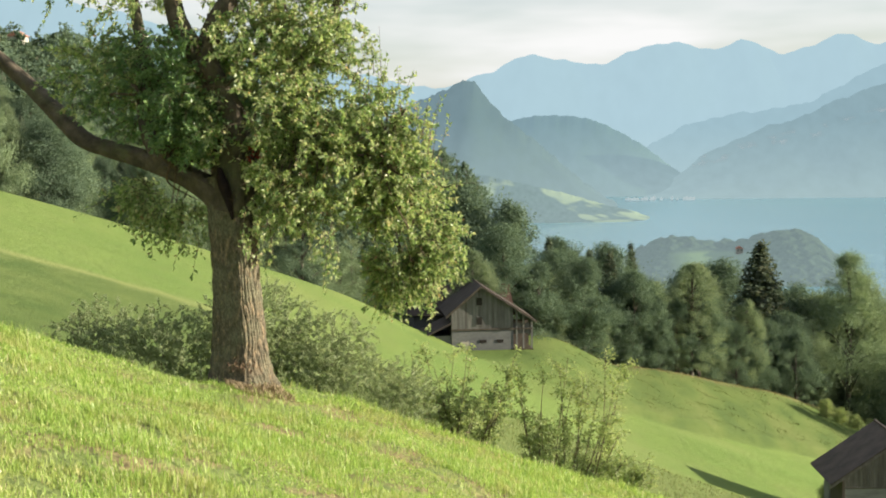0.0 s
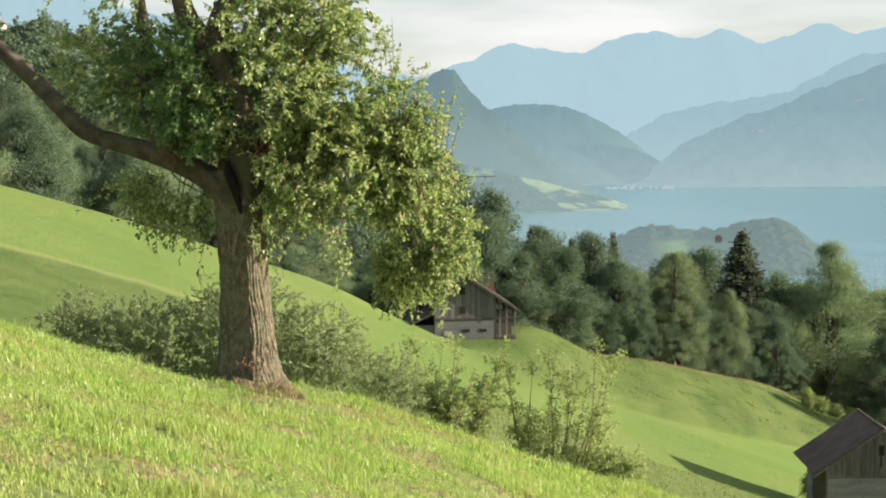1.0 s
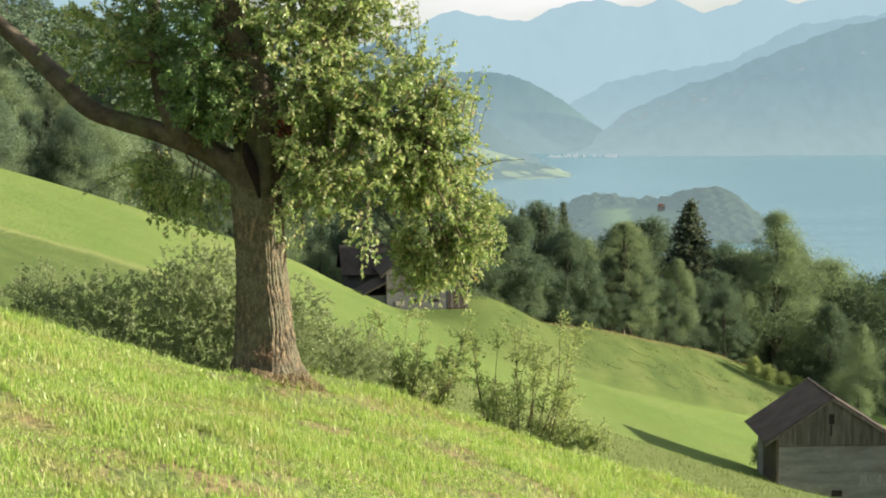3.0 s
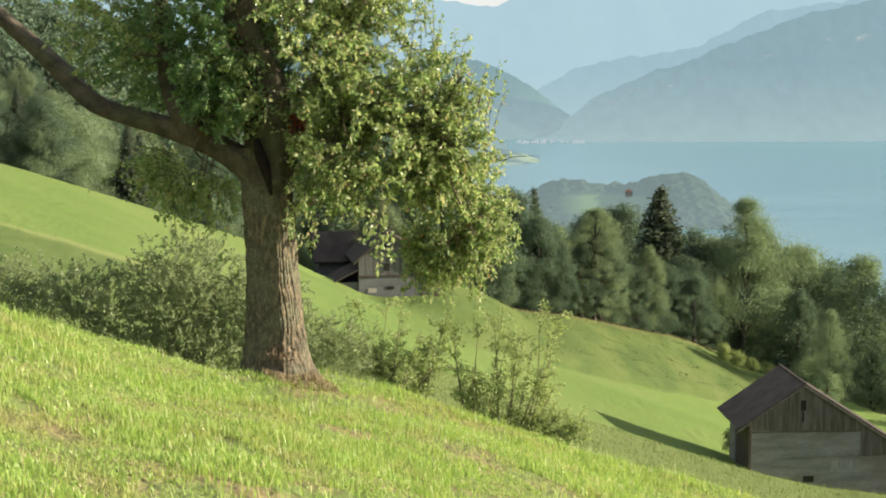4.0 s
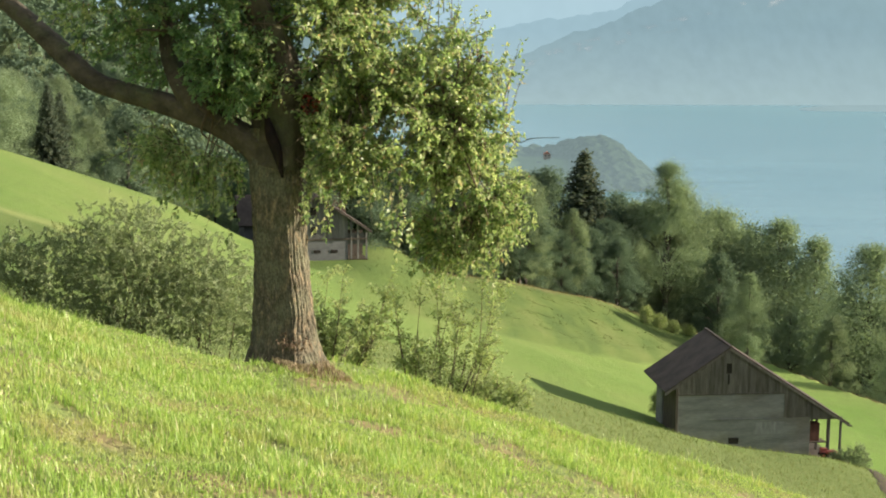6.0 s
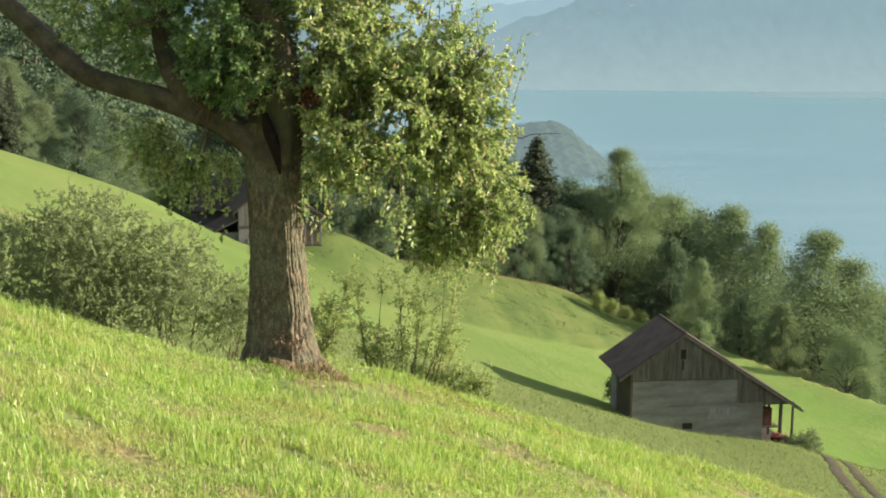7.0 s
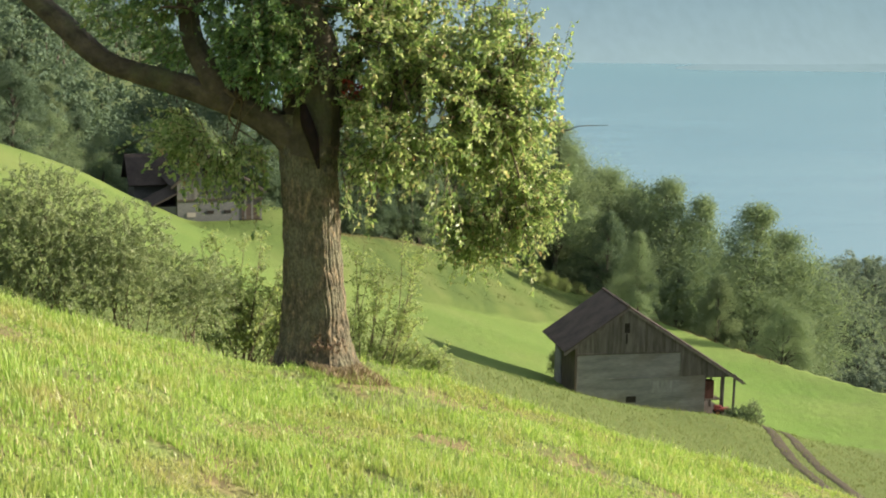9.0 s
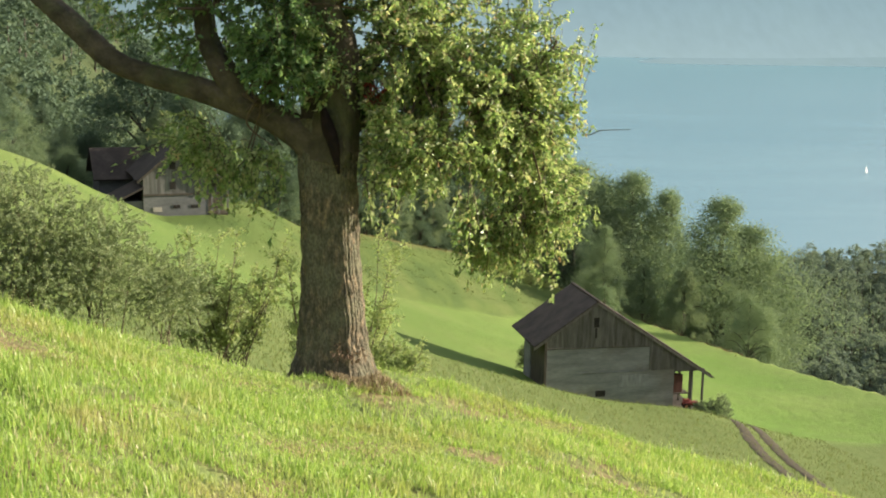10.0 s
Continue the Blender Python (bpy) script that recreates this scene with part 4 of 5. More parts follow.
# ---------- dry tufts on the upper meadow and along its rim ----------
def tufted(x, y):
    e = edge_of_meadow(x)
    rim = np.exp(-np.maximum(0, e - y) / 3.0)
    upper = smooth(2, 10, y - 115 - 1.1 * x) * smooth(-8, 4, x)
    clump = smooth(0.15, 0.75, wavy(x, y, 1.3, 4.0) * 0.6 + wavy(x, y, 0.5, 7.0) * 0.6)
    return (y < e + 1) & (grng.uniform(0, 1, len(x)) < upper * (0.03 + 0.8 * clump) * (1 - rim))


def on_the_rim(x, y):
    e = edge_of_meadow(x)
    return (y < e + 1) & (grng.uniform(0, 1, len(x)) < np.exp(-np.maximum(0, e - y) / 1.6) * smooth(-6, 6, x))


V, F = blades(130000, -8, 62, 108, 204, 0.10, 0.28, grng, 0.03, tufted)
tagged(new("meadow_tufts", solid("meadow_tufts", V, F, M_tuft)), "dark green tufts of grass on the upper meadow", "grass", "", "stuff")
V, F = blades(150000, -8, 62, 108, 204, 0.10, 0.3, grng, 0.03, on_the_rim)
tagged(new("rim_grass", solid("rim_grass", V, F, M_rim)), "dry tan grass along the meadow's upper rim", "grass", "", "stuff")


# ---------- bushes behind the crest ----------
def bush(name, label, clumps, mat, seed, per=16, leaf=0.11, stems=14, stem_r=0.035):
    """A many-stemmed bush: clumps are centre, radii and a count of twigs."""
    r = np.random.RandomState(seed)
    cx = np.mean([c[0][0] for c in clumps])
    cy = np.mean([c[0][1] for c in clumps])
    at = np.array([cx, cy, ground_at(cx, cy)])
    ob = thing(name, label, "bush", tuple(at))
    T, B = [], []
    for c, rad, n in clumps:
        p, d = in_blob(n, np.array(c) - at, rad, r, 0.55)
        tw, lf = twigs_with_leaves(p, unit(d * 0.6 + r.randn(n, 3) * 0.5 + np.array([0, 0, 0.45])), r.uniform(0.35, 0.8, n), per, leaf, 0.25, r, 0.6)
        T += tw
        B.append(lf)
        k = max(2, int(stems * n / sum(q[2] for q in clumps)))
        for _ in range(k):
            q = in_blob(1, np.array(c) - at, np.array(rad) * 0.85, r)[0][0]
            g = np.array([c[0] - at[0] + r.uniform(-0.4, 0.4) * rad[0], c[1] - at[1] + r.uniform(-0.4, 0.4) * rad[1], 0])
            g[2] = ground_at(g[0] + at[0], g[1] + at[1]) - at[2] - 0.1
            m = g * 0.45 + q * 0.55 + r.randn(3) * 0.15
            T.append(tube(spline([(*g, stem_r), (*m, stem_r * 0.6), (*q, stem_r * 0.2)], 5), 6))
    V, F = gather(T)
    mesh_part("stem_mass", solid("stem_mass", V, F, M_twig, True), ob, "", "stuff")
    V, F = gather(B)
    mesh_part("foliage", solid("foliage", V, F, mat), ob, "", "stuff")
    return ob


bush("bush", "large dark green leafy bush behind the slope", [((-13.2, 36, -5.0), (2.2, 2, 1.7), 520), ((-9.6, 36.5, -4.4), (2.6, 2, 2.2), 900), ((-6.6, 37, -5.6), (2.0, 2, 2.0), 650), ((-10.0, 36, -7.0), (5.0, 2, 1.6), 900), ((-16.2, 37, -4.5), (1.8, 2, 1.3), 330), ((-4.2, 38, -7.3), (1.6, 1.6, 1.6), 420)], M_bush, 31, 27, 0.10, 60)


def young_shrub(label, x, y, stems, seed):
    """A shrub of slender forked stems with small sprays of leaves at the twig ends."""
    r = np.random.RandomState(seed)
    z = ground_at(x, y)
    ob = thing("shrub", label, "shrub", (x, y, z))
    T, B = [], []
    for dx, dz, n in stems:
        dx, dz = 1.0 * dx, 1.85 * dz + (0.0 if dz > 1.7 else 0.8)
        foot = np.array([r.uniform(-0.8, 0.8) + 0.2 * dx, r.uniform(-0.4, 0.4), -0.15])
        tip = np.array([dx, r.uniform(-0.8, 0.8), dz])
        mid = foot * 0.5 + tip * 0.5 + np.array([0.12 * dx, 0, 0.15 * abs(dx)]) + 0.12 * r.randn(3)
        line = spline([(*foot, 0.034), (*mid, 0.022), (*tip, 0.009)], 8)
        T.append(tube(line, 6))
        for k in range(2 * n):
            p = line[int(len(line) * r.uniform(0.25, 0.99)), :3]
            d = unit(r.randn(3) * np.array([0.8, 0.8, 0.4]) + np.array([0.15 * dx, 0, 0.6]))
            q = p + d * r.uniform(0.3, 0.75)
            T.append(tube(spline([(*p, 0.014), (*((p + q) / 2 + 0.04 * r.randn(3)), 0.01), (*q, 0.006)], 4), 5))
            m = r.randint(20, 31)
            a = unit(r.randn(m, 3) + 0.7 * d + np.array([0, 0, -0.1]))
            L = 0.175 * r.uniform(0.6, 1.2, m)
            B.append(leaves(q - d * r.uniform(-0.1, 0.55, (m, 1)) + 0.085 * r.randn(m, 3), a, unit(r.randn(m, 3) * 0.5 + np.array([0.3, -0.2, 0.8])), L, L * 0.55))
    mesh_part("stem_mass", solid("stem_mass", *gather(T), M_twig, True), ob, "slender brown stems", "stuff")
    mesh_part("foliage", solid("foliage", *gather(B), M_shrub), ob, "", "stuff")
    return ob


srng = random.Random(8)
upright = [(-2.0 + 4.4 * k / 21 + srng.uniform(-0.2, 0.2), srng.uniform(1.7, 4.1), 6) for k in range(24)]
young_shrub("sparse young shrub with visible thin stems", 2.5, 44, upright + [(2.2, 1.6, 8), (2.8, 1.3, 9), (3.3, 0.9, 9), (3.8, 1.0, 9), (2.5, 0.6, 8), (3.9, 0.7, 8)], 33)
upright = [(-2.2 + 4.4 * k / 21 + srng.uniform(-0.2, 0.2), srng.uniform(1.7, 3.4), 7) for k in range(24)]
young_shrub("yellow-green young bush with upright stems", -2.2, 43, upright, 34)


# ---------- wood ----------
def far_leaves(p, out, size, r):
    """Leaf clumps of trees far off: one bent blade each, facing out of the crown."""
    n = len(p)
    up = unit(out * 0.9 + 0.8 * r.randn(n, 3) + np.array([0, 0, 0.35]))
    along = unit(np.cross(up, r.randn(n, 3)))
    side = np.cross(up, along)
    l, w = (size * 0.5)[:, None], (size * 0.36)[:, None]
    V = np.stack([p - along * l, p + side * w + up * w * 0.2, p + along * l - up * l * 0.3, p - side * w + up * w * 0.2], 1).reshape(-1, 3)
    return V, np.arange(n)[:, None] * 4 + np.array([[0, 1, 2, 3]])


def crown_points(r, height, width, low, boughs, count, open_by=0.25):
    """Leaf places of a broadleaf crown: boughs of uneven size along an uneven outline. Returns bough centres, places and outward directions."""
    ph = r.uniform(0, 6.28, 4)
    C, S = [], []
    for k in range(boughs):
        f = low + (1 - low) * r.uniform(0, 1) ** 0.85
        q = (f - low) / (1 - low)
        wide = 0.5 * width * (math.sin(math.pi * (0.16 + 0.84 * q ** 0.8)) ** 0.7 + 0.04)
        a = r.uniform(0, 6.28)
        wide *= 1 + open_by * (math.sin(2 * a + ph[0] + 3 * q) * 0.6 + math.sin(3 * a + ph[1] - 7 * q) * 0.5 + math.sin(11 * q + ph[2]) * 0.35)
        d = wide * r.uniform(0.25, 1.0) ** 0.5
        C.append((math.cos(a) * d, math.sin(a) * d, height * f * 0.96 - 0.10 * d))
        S.append(width * 0.09 * math.exp(0.45 * r.randn()))
    C, S = np.array(C), np.array(S)
    share = S ** 1.8 / (S ** 1.8).sum()
    w = r.choice(boughs, count, p=share)
    g = unit(r.randn(count, 3)) * r.uniform(0, 1, (count, 1)) ** 0.42 * (1 + 0.1 * r.randn(count, 1)) * np.array([1, 1, 0.85])
    # boughs reach outwards and bend down at their ends
    out = unit(C * np.array([1, 1, 0]) + 1e-6)[w]
    along = (g * out).sum(1, keepdims=True)
    p = C[w] + S[w][:, None] * (g + 0.25 * along * out - np.array([0, 0, 0.3]) * along ** 2 + 0.19 * r.randn(count, 3))
    d = unit(0.55 * unit(g) + 0.45 * unit(C[w] * np.array([1, 1, 0.5]) - np.array([0, 0, 0.2 * height])) + np.array([0, 0, 0.25]))
    return C, p, d


def broadleaf(label, mat, seed, height=20.0, width=8.0, low=0.18, boughs=120, count=3600, size=0.5, open_by=0.25):
    """A tall broadleaf: trunk, limbs, and a crown of boughs set with small leaf clumps."""
    r = np.random.RandomState(seed)
    ob = thing("broadleaf_tree", label, "tree", (0, 0, -500), "trees of the wood")
    T = [tube(spline([(0, 0, -1.5, 0.34), (0.1, 0, height * 0.3, 0.26), (-0.1, 0.1, height * 0.6, 0.16), (0, 0, height * 0.92, 0.04)], 6), 8)]
    C, p, d = crown_points(r, height, width, low, boughs, count, open_by)
    for c in C[:: max(1, boughs // 26)]:
        T.append(tube(spline([(0, 0, max(1.0, c[2] - 0.15 * height), 0.12), (*(c * np.array([0.5, 0.5, 0.96])), 0.07), (*c, 0.02)], 4), 6))
    mesh_part("trunk", solid("trunk", *gather(T), M_trunk, True), ob)
    mesh_part("crown", solid("crown", *far_leaves(p, d, size * r.uniform(0.5, 1.35, count), r), mat), ob, "", "stuff")
    return ob


def spruce(label, seed, height=24.0, width=7.0):
    r = np.random.RandomState(seed)
    ob = thing("spruce_tree", label, "tree", (0, 0, -500), "trees of the wood")
    V, F = tube(spline([(0, 0, -1.5, 0.36), (0, 0, height * 0.5, 0.2), (0, 0, height, 0.03)], 8), 8)
    mesh_part("trunk", solid("trunk", V, F, M_trunk, True), ob)
    Bs = []
    tiers = 44
    for k in range(tiers):
        f = 0.06 + 0.94 * k / tiers
        reach = width * 0.5 * (1 - f) ** 0.8 + 0.25
        for b in range(13):
            a = b * 0.7 + k * 1.9 + r.uniform(-0.3, 0.3)
            l = reach * r.uniform(0.65, 1.15)
            n = max(6, int(l * 15))
            t = r.uniform(0.1, 1, n)[:, None]
            d = np.array([math.cos(a), math.sin(a), 0])
            p = np.array([0, 0, height * f]) + d * l * t + np.array([0, 0, -1]) * (0.35 * l * t - 0.12 * l * t * t) + np.array([0.12, 0.12, 0.3]) * r.randn(n, 3)
            L = 0.95 * r.uniform(0.6, 1.2, n) * (0.55 + 0.45 * (1 - f))
            Bs.append(far_leaves(p, unit(d * 0.5 + np.array([0, 0, 0.7])), L * 0.7, r))
    V, F = gather(Bs)
    mesh_part("crown", solid("crown", V, F, M_needle), ob, "", "stuff")
    return ob


KINDS = [broadleaf("tall dark green broadleaf tree at the meadow edge", M_wood1, 51, 20, 9.5, 0.12, 190, 42000, 0.22, 0.36),
         broadleaf("dense green broadleaf tree in the wood", M_wood1, 52, 18, 10.0, 0.06, 180, 42000, 0.22, 0.36),
         broadleaf("slender pale green tree in the wood", M_wood2, 53, 21, 8.0, 0.08, 200, 66000, 0.155, 0.32),
         broadleaf("light green round broadleaf tree", M_wood2, 54, 15, 9.5, 0.05, 170, 60000, 0.16, 0.32),
         spruce("dark spruce with drooping boughs", 55, 24, 9.5),
         spruce("slim dark spruce in the wood", 56, 22, 6.5),
         broadleaf("uneven dark green broadleaf tree in the wood", M_wood1, 57, 20, 8.5, 0.08, 150, 40000, 0.22, 0.35),
         broadleaf("leafy mid-green broadleaf tree at the wood's edge", M_wood4, 58, 17, 9.0, 0.05, 160, 42000, 0.2, 0.3),
         broadleaf("tall mid-green tree with an open crown", M_wood4, 59, 22, 8.5, 0.10, 170, 60000, 0.165, 0.35)]
BUILT = [20, 18, 21, 15, 24, 22, 20, 17, 22]
OTHERS = {0: (0, 6, 8), 1: (1, 6, 7), 2: (2, 2, 8), 3: (3, 3, 7), 4: (4,), 5: (5,)}
used = [False] * len(KINDS)
trng = np.random.RandomState(77)


def plant(kind, x, y, top=None, height=None, wide=1.0):
    """Sets a tree on the ground, as high as told or up to a given level."""
    z = ground_at(x, y)
    h = height if height else max(4.0, top - z)
    kind = OTHERS[kind][trng.randint(len(OTHERS[kind]))]
    k = h / BUILT[kind]
    m = pose(x, y, z, 0, 0, trng.uniform(0, 360)) @ Matrix.Diagonal((k * wide, k * wide, k, 1))
    if not used[kind]:
        used[kind] = True
        KINDS[kind].matrix_basis = m
    else:
        o = copy_thing(KINDS[kind], Matrix())
        o.matrix_basis = m


# the belt of the wood along the meadow edge, with its tallest crowns
for kind, x, y, top, wide in ((1, -14.5, 172, -1.5, 1.1), (1, -8.5, 170, -3.5, 1.0), (0, -1.5, 172, -9, 1.0), (1, 5, 176, -10, 1.0), (5, 8.5, 180, -11, 0.9), (0, 12, 190, -17, 1.1), (1, 17, 200, -17, 1.0),
                              (0, 20, 206, -15.5, 1.2), (1, 24, 210, -15, 1.2), (4, 29.0, 201, -12.3, 1.7), (1, 40, 212, -21.5, 1.1), (0, 45, 219, -22, 1.2), (1, 50, 219, -23, 1.1), (0, 55, 223, -23.5, 1.1), (1, 62, 224, -26, 1.1), (2, 43, 203, -14.2, 1.2), (1, 36.5, 216, -20.5, 1.1), (0, 32, 214, -19.5, 1.0), (2, 46, 207, -18, 1.1), (2, 54, 213, -23, 1.2),
                              (3, 58, 215, -26, 1.0), (2, 64, 212, -24.5, 1.2), (2, 69, 208, -27, 0.9), (2, 68, 178, -24, 1.35), (2, 73, 180, -28.5, 1.5), (3, 60, 170, -33, 0.9), (3, 66, 160, -34.5, 0.9)):
    plant(kind, x, y, top, None, wide)
plant(3, 47, 165, None, 5.2, 1.25)
# lower trees along the edge and behind it
for k in range(64):
    x = -12 + 92 * (k + trng.uniform(0, 1)) / 64
    e = float(edge_of_meadow(np.array(x)))
    if x < 37:
        plant([0, 1, 0, 1, 0][trng.randint(5)], x, e + trng.uniform(2, 14), None, trng.uniform(8, 17), trng.uniform(0.9, 1.35))
for k in range(60):
    x = trng.uniform(-5, 60)
    e = float(edge_of_meadow(np.array(x)))
    plant(trng.randint(6) if x < 44 else (0, 2)[trng.randint(2)], x, e + trng.uniform(12, 50), None, trng.uniform(13, 20), 1.0)
# the wooded slope above the farm, its nearer trees one by one
n = 0
while n < 250:
    x = trng.uniform(-95, -8)
    e = float(edge_of_meadow(np.array(x)))
    y = e + 16 + 110 * trng.uniform(0, 1) ** 1.5
    if abs(x + 20) < 0.62 * (y + 15) and not (-22 < x < 2 and y < 160):
        plant([0, 1, 1, 3, 1, 3, 0, 4][trng.randint(8)], x, y, None, trng.uniform(7, 13), 1.15)
        n += 1


def far_wood(name, label, spots, seed, mat=None, each=640):
    """Many far trees as one mass: rounded crowns of leaf clumps over short stems."""
    r = np.random.RandomState(seed)
    B, T = [], []
    for x, y, h in spots:
        z = ground_at(x, y)
        w = h * r.uniform(0.42, 0.6)
        T.append(tube(np.array([(x, y, z - 1, 0.3), (x, y, z + h * 0.7, 0.1)]), 5))
        C, p, d = crown_points(r, h, w * 1.25, 0.08, 22, each, 0.3)
        B.append(far_leaves(p + np.array([x, y, z]), d, 0.055 * h * r.uniform(0.6, 1.3, each), r))
    ob = thing(name, label, "wood", (0, 0, 0), "", "stuff")
    mesh_part("crown", solid("crown", *gather(B), mat or M_wood1), ob, "", "stuff")
    mesh_part("stem", solid("stem", *gather(T), M_trunk, True), ob, "", "stuff")


spots = []
while len(spots) < 820:
    y = trng.uniform(175, 560)
    x = -(y + 16) * trng.uniform(0.05, 0.68)
    tall = trng.uniform(10, 16) if y < 360 else trng.uniform(7, 11)
    if -0.475 < x / (y + 16) < -0.40 and y > 300:      # below and on the small hill field
        tall *= 0.4
        if 378 < y < 440:
            continue
    if y > edge_of_meadow(np.array(x)) + 60:
        spots.append((x, y, tall))
far_wood("wood", "wooded hillside above the lake", spots, 5)
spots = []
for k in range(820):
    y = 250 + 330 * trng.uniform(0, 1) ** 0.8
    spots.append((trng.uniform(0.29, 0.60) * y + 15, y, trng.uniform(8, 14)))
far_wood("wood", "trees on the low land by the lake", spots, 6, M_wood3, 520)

# ---------- small bushes ----------
def small_bush(label, x, y, h, w, mat, seed):
    z = ground_at(x, y)
    bush("bush", label, [((x, y, z + h * 0.52), (w * 0.5, w * 0.5, h * 0.5), int(90 * w * h) + 30)], mat, seed, 14, 0.12, 6)


bush("bush", "low dark green bush beside the barn's lean-to", [((39.9, 98.4, ground_at(39.9, 98.4) + 1.0), (1.0, 1.0, 1.15), 260), ((38.5, 98.2, ground_at(38.5, 98.2) + 0.55), (1.2, 0.9, 0.7), 200)], M_wood4, 61, 16, 0.12, 10)
small_bush("narrow bush at the barn's back corner", 24.2, 107.4, 2.6, 1.2, M_bush, 62)
for k, (x, y, h) in enumerate(((36.0, 181, 2.6), (38.2, 182, 2.2), (40.6, 184, 1.8), (43.5, 187, 1.6))):
    small_bush("young bush at the upper edge of the meadow", x, y, h, 1.9, M_shrub, 63 + k)


# ---------- the barn ----------
def barn():
    ob = thing("barn", "weathered grey barn with plastered wall and dark tiled roof", "barn", (28.9, 100.0, -29.4))
    turn = radians(4)
    ob.rotation_euler = (0, 0, turn)
    # local: x along the gable, y back along the ridge, z up from the upper ground
    W0, W1, PK, RIDGE, EL = -4.6, 7.4, 0.0, 7.45, 3.55
    LEN = 6.9

    def roof_z(x):
        return RIDGE - (RIDGE - EL) * (-x / 5.7) if x < 0 else RIDGE - (RIDGE - 0.4) * (x / 10.9)

    low = -4.0
    bm = prism(bmesh.new(), [(W0, low), (W1, low), (W1, roof_z(W1) - 0.3), (5.6, 3.45), (W0, 3.45)], 0, LEN)
    plaster = part("plaster_wall", bm, M_plaster, ob, "stained grey plaster wall")
    bm = prism(bmesh.new(), [(W0, 3.45), (5.55, 3.45), (PK, RIDGE - 0.28), (W0, roof_z(W0) - 0.28)], 0.06, LEN - 0.06)
    gable = part("gable_wall", bm, M_board_dark, ob)
    # boards on the gable, longer towards the lean-to, and closing the lean-to's upper part
    x = W0
    brng = random.Random(5)
    while x < 10.2:
        w = 0.24
        top = min(roof_z(x), roof_z(x + w)) - 0.12
        bottom = (3.40 if x < 5.0 else 1.15 if x < W1 - 0.1 else 0.95) + brng.uniform(-0.05, 0.05)
        lift = 0.05 + brng.uniform(0, 0.02)
        if top - bottom > 0.08:
            for lo, hi in ([(bottom, top)] if not (x + w > -0.25 and x < 0.19) else [(bottom, 5.15), (6.05, top)]):
                part("board", box(bmesh.new(), (x, -lift, lo), (x + w - 0.012, -0.002, hi)), M_board, gable)
        x += w
    # no hole is cut: dark panels stand in for the shaded inside
    part("loft_opening", box(bmesh.new(), (-0.29, -0.04, 5.1), (0.21, 0.05, 6.1)), M_dark, gable, "dark loft opening")
    part("loft_slit", box(bmesh.new(), (-0.16, -0.095, 4.2), (0.0, 0.02, 5.1)), M_dark, gable, "narrow dark slit")
    # roof slopes
    bm = slab(bmesh.new(), [(0, -0.2, RIDGE + 0.12), (-5.7, -0.2, EL + 0.12), (-5.7, LEN + 0.7, EL + 0.12), (0, LEN + 0.7, RIDGE + 0.12)], 0.16)
    part("roof_slope", bm, M_roof, ob, "dark tiled roof slope")
    bm = slab(bmesh.new(), [(0, -0.2, RIDGE + 0.12), (10.9, -0.2, 0.52), (10.9, LEN + 0.7, 0.52), (0, LEN + 0.7, RIDGE + 0.12)], 0.16)
    part("roof_slope", bm, M_roof, ob, "dark tiled roof slope")
    bm = box(bmesh.new(), (-0.14, -0.24, RIDGE + 0.04), (0.14, LEN + 0.72, RIDGE + 0.2), 0.04)
    part("ridge_cap", bm, M_roof, ob)
    for a, b in (((0, RIDGE - 0.02), (-5.72, EL - 0.02)), ((0, RIDGE - 0.02), (10.92, 0.38))):
        bm = bmesh.new()
        prism(bm, [a, b, (b[0], b[1] - 0.22), (a[0], a[1] - 0.22)], -0.24, -0.17)
        part("barge_board", bm, M_board, ob)
    # side wall seen beyond the corner
    part("side_cladding", box(bmesh.new(), (W0 - 0.06, 0.1, -1.5), (W0, 4.2, EL + 0.3)), M_board_dark, ob, "dark boarded side wall")
    part("corner_post", box(bmesh.new(), (W0 - 0.12, -0.1, low), (W0 + 0.12, 0.1, EL + 0.4), 0.02), M_board_dark, ob)
    part("side_door", box(bmesh.new(), (W0 - 0.14, 4.4, -1.6), (W0 - 0.02, 6.2, 2.6)), M_pale_plaster, ob, "pale side door")
    # beam over the plaster, pale patch and low window
    part("beam", box(bmesh.new(), (W0, -0.09, 3.26), (5.0, -0.002, 3.42), 0.02), M_board, plaster)
    part("low_window", box(bmesh.new(), (0.1, -0.03, -1.15), (1.0, 0.02, -0.6)), M_dark, plaster, "small dark low window")
    V, F = tube(np.array([(10.95, -0.5, 0.34, 0.07), (10.95, LEN + 0.7, 0.34, 0.07)]), 8)
    mesh_part("gutter", solid("gutter", V, F, M_board_dark, True), ob, "dark eaves gutter")
    part("string_course", box(bmesh.new(), (-1.6, -0.05, 1.0), (4.9, -0.002, 1.12), 0.02), M_plaster, plaster, "worn ledge across the plaster")
    part("wall_patch", box(bmesh.new(), (2.3, -0.012, -0.35), (5.0, -0.002, 0.75), 0.004), M_pale_plaster, plaster, "paler bluish plaster patch")
    # open lean-to
    for x, y in ((9.15, 0.1), (10.2, 0.1), (9.15, 3.0), (10.2, 3.0), (10.2, LEN), (9.15, LEN)):
        part("post", box(bmesh.new(), (x - 0.09, y - 0.09, -4.6), (x + 0.09, y + 0.09, roof_z(x) - 0.05), 0.015), M_board, ob, "porch post")
    part("porch_beam", box(bmesh.new(), (W1 + 0.02, 0.02, 0.86), (10.3, 0.18, 1.06), 0.015), M_board, ob)
    part("platform", box(bmesh.new(), (W1 + 0.02, 0.0, -4.6), (10.0, LEN - 0.2, -2.75), 0.03), M_board_dark, ob, "raised floor of the lean-to")
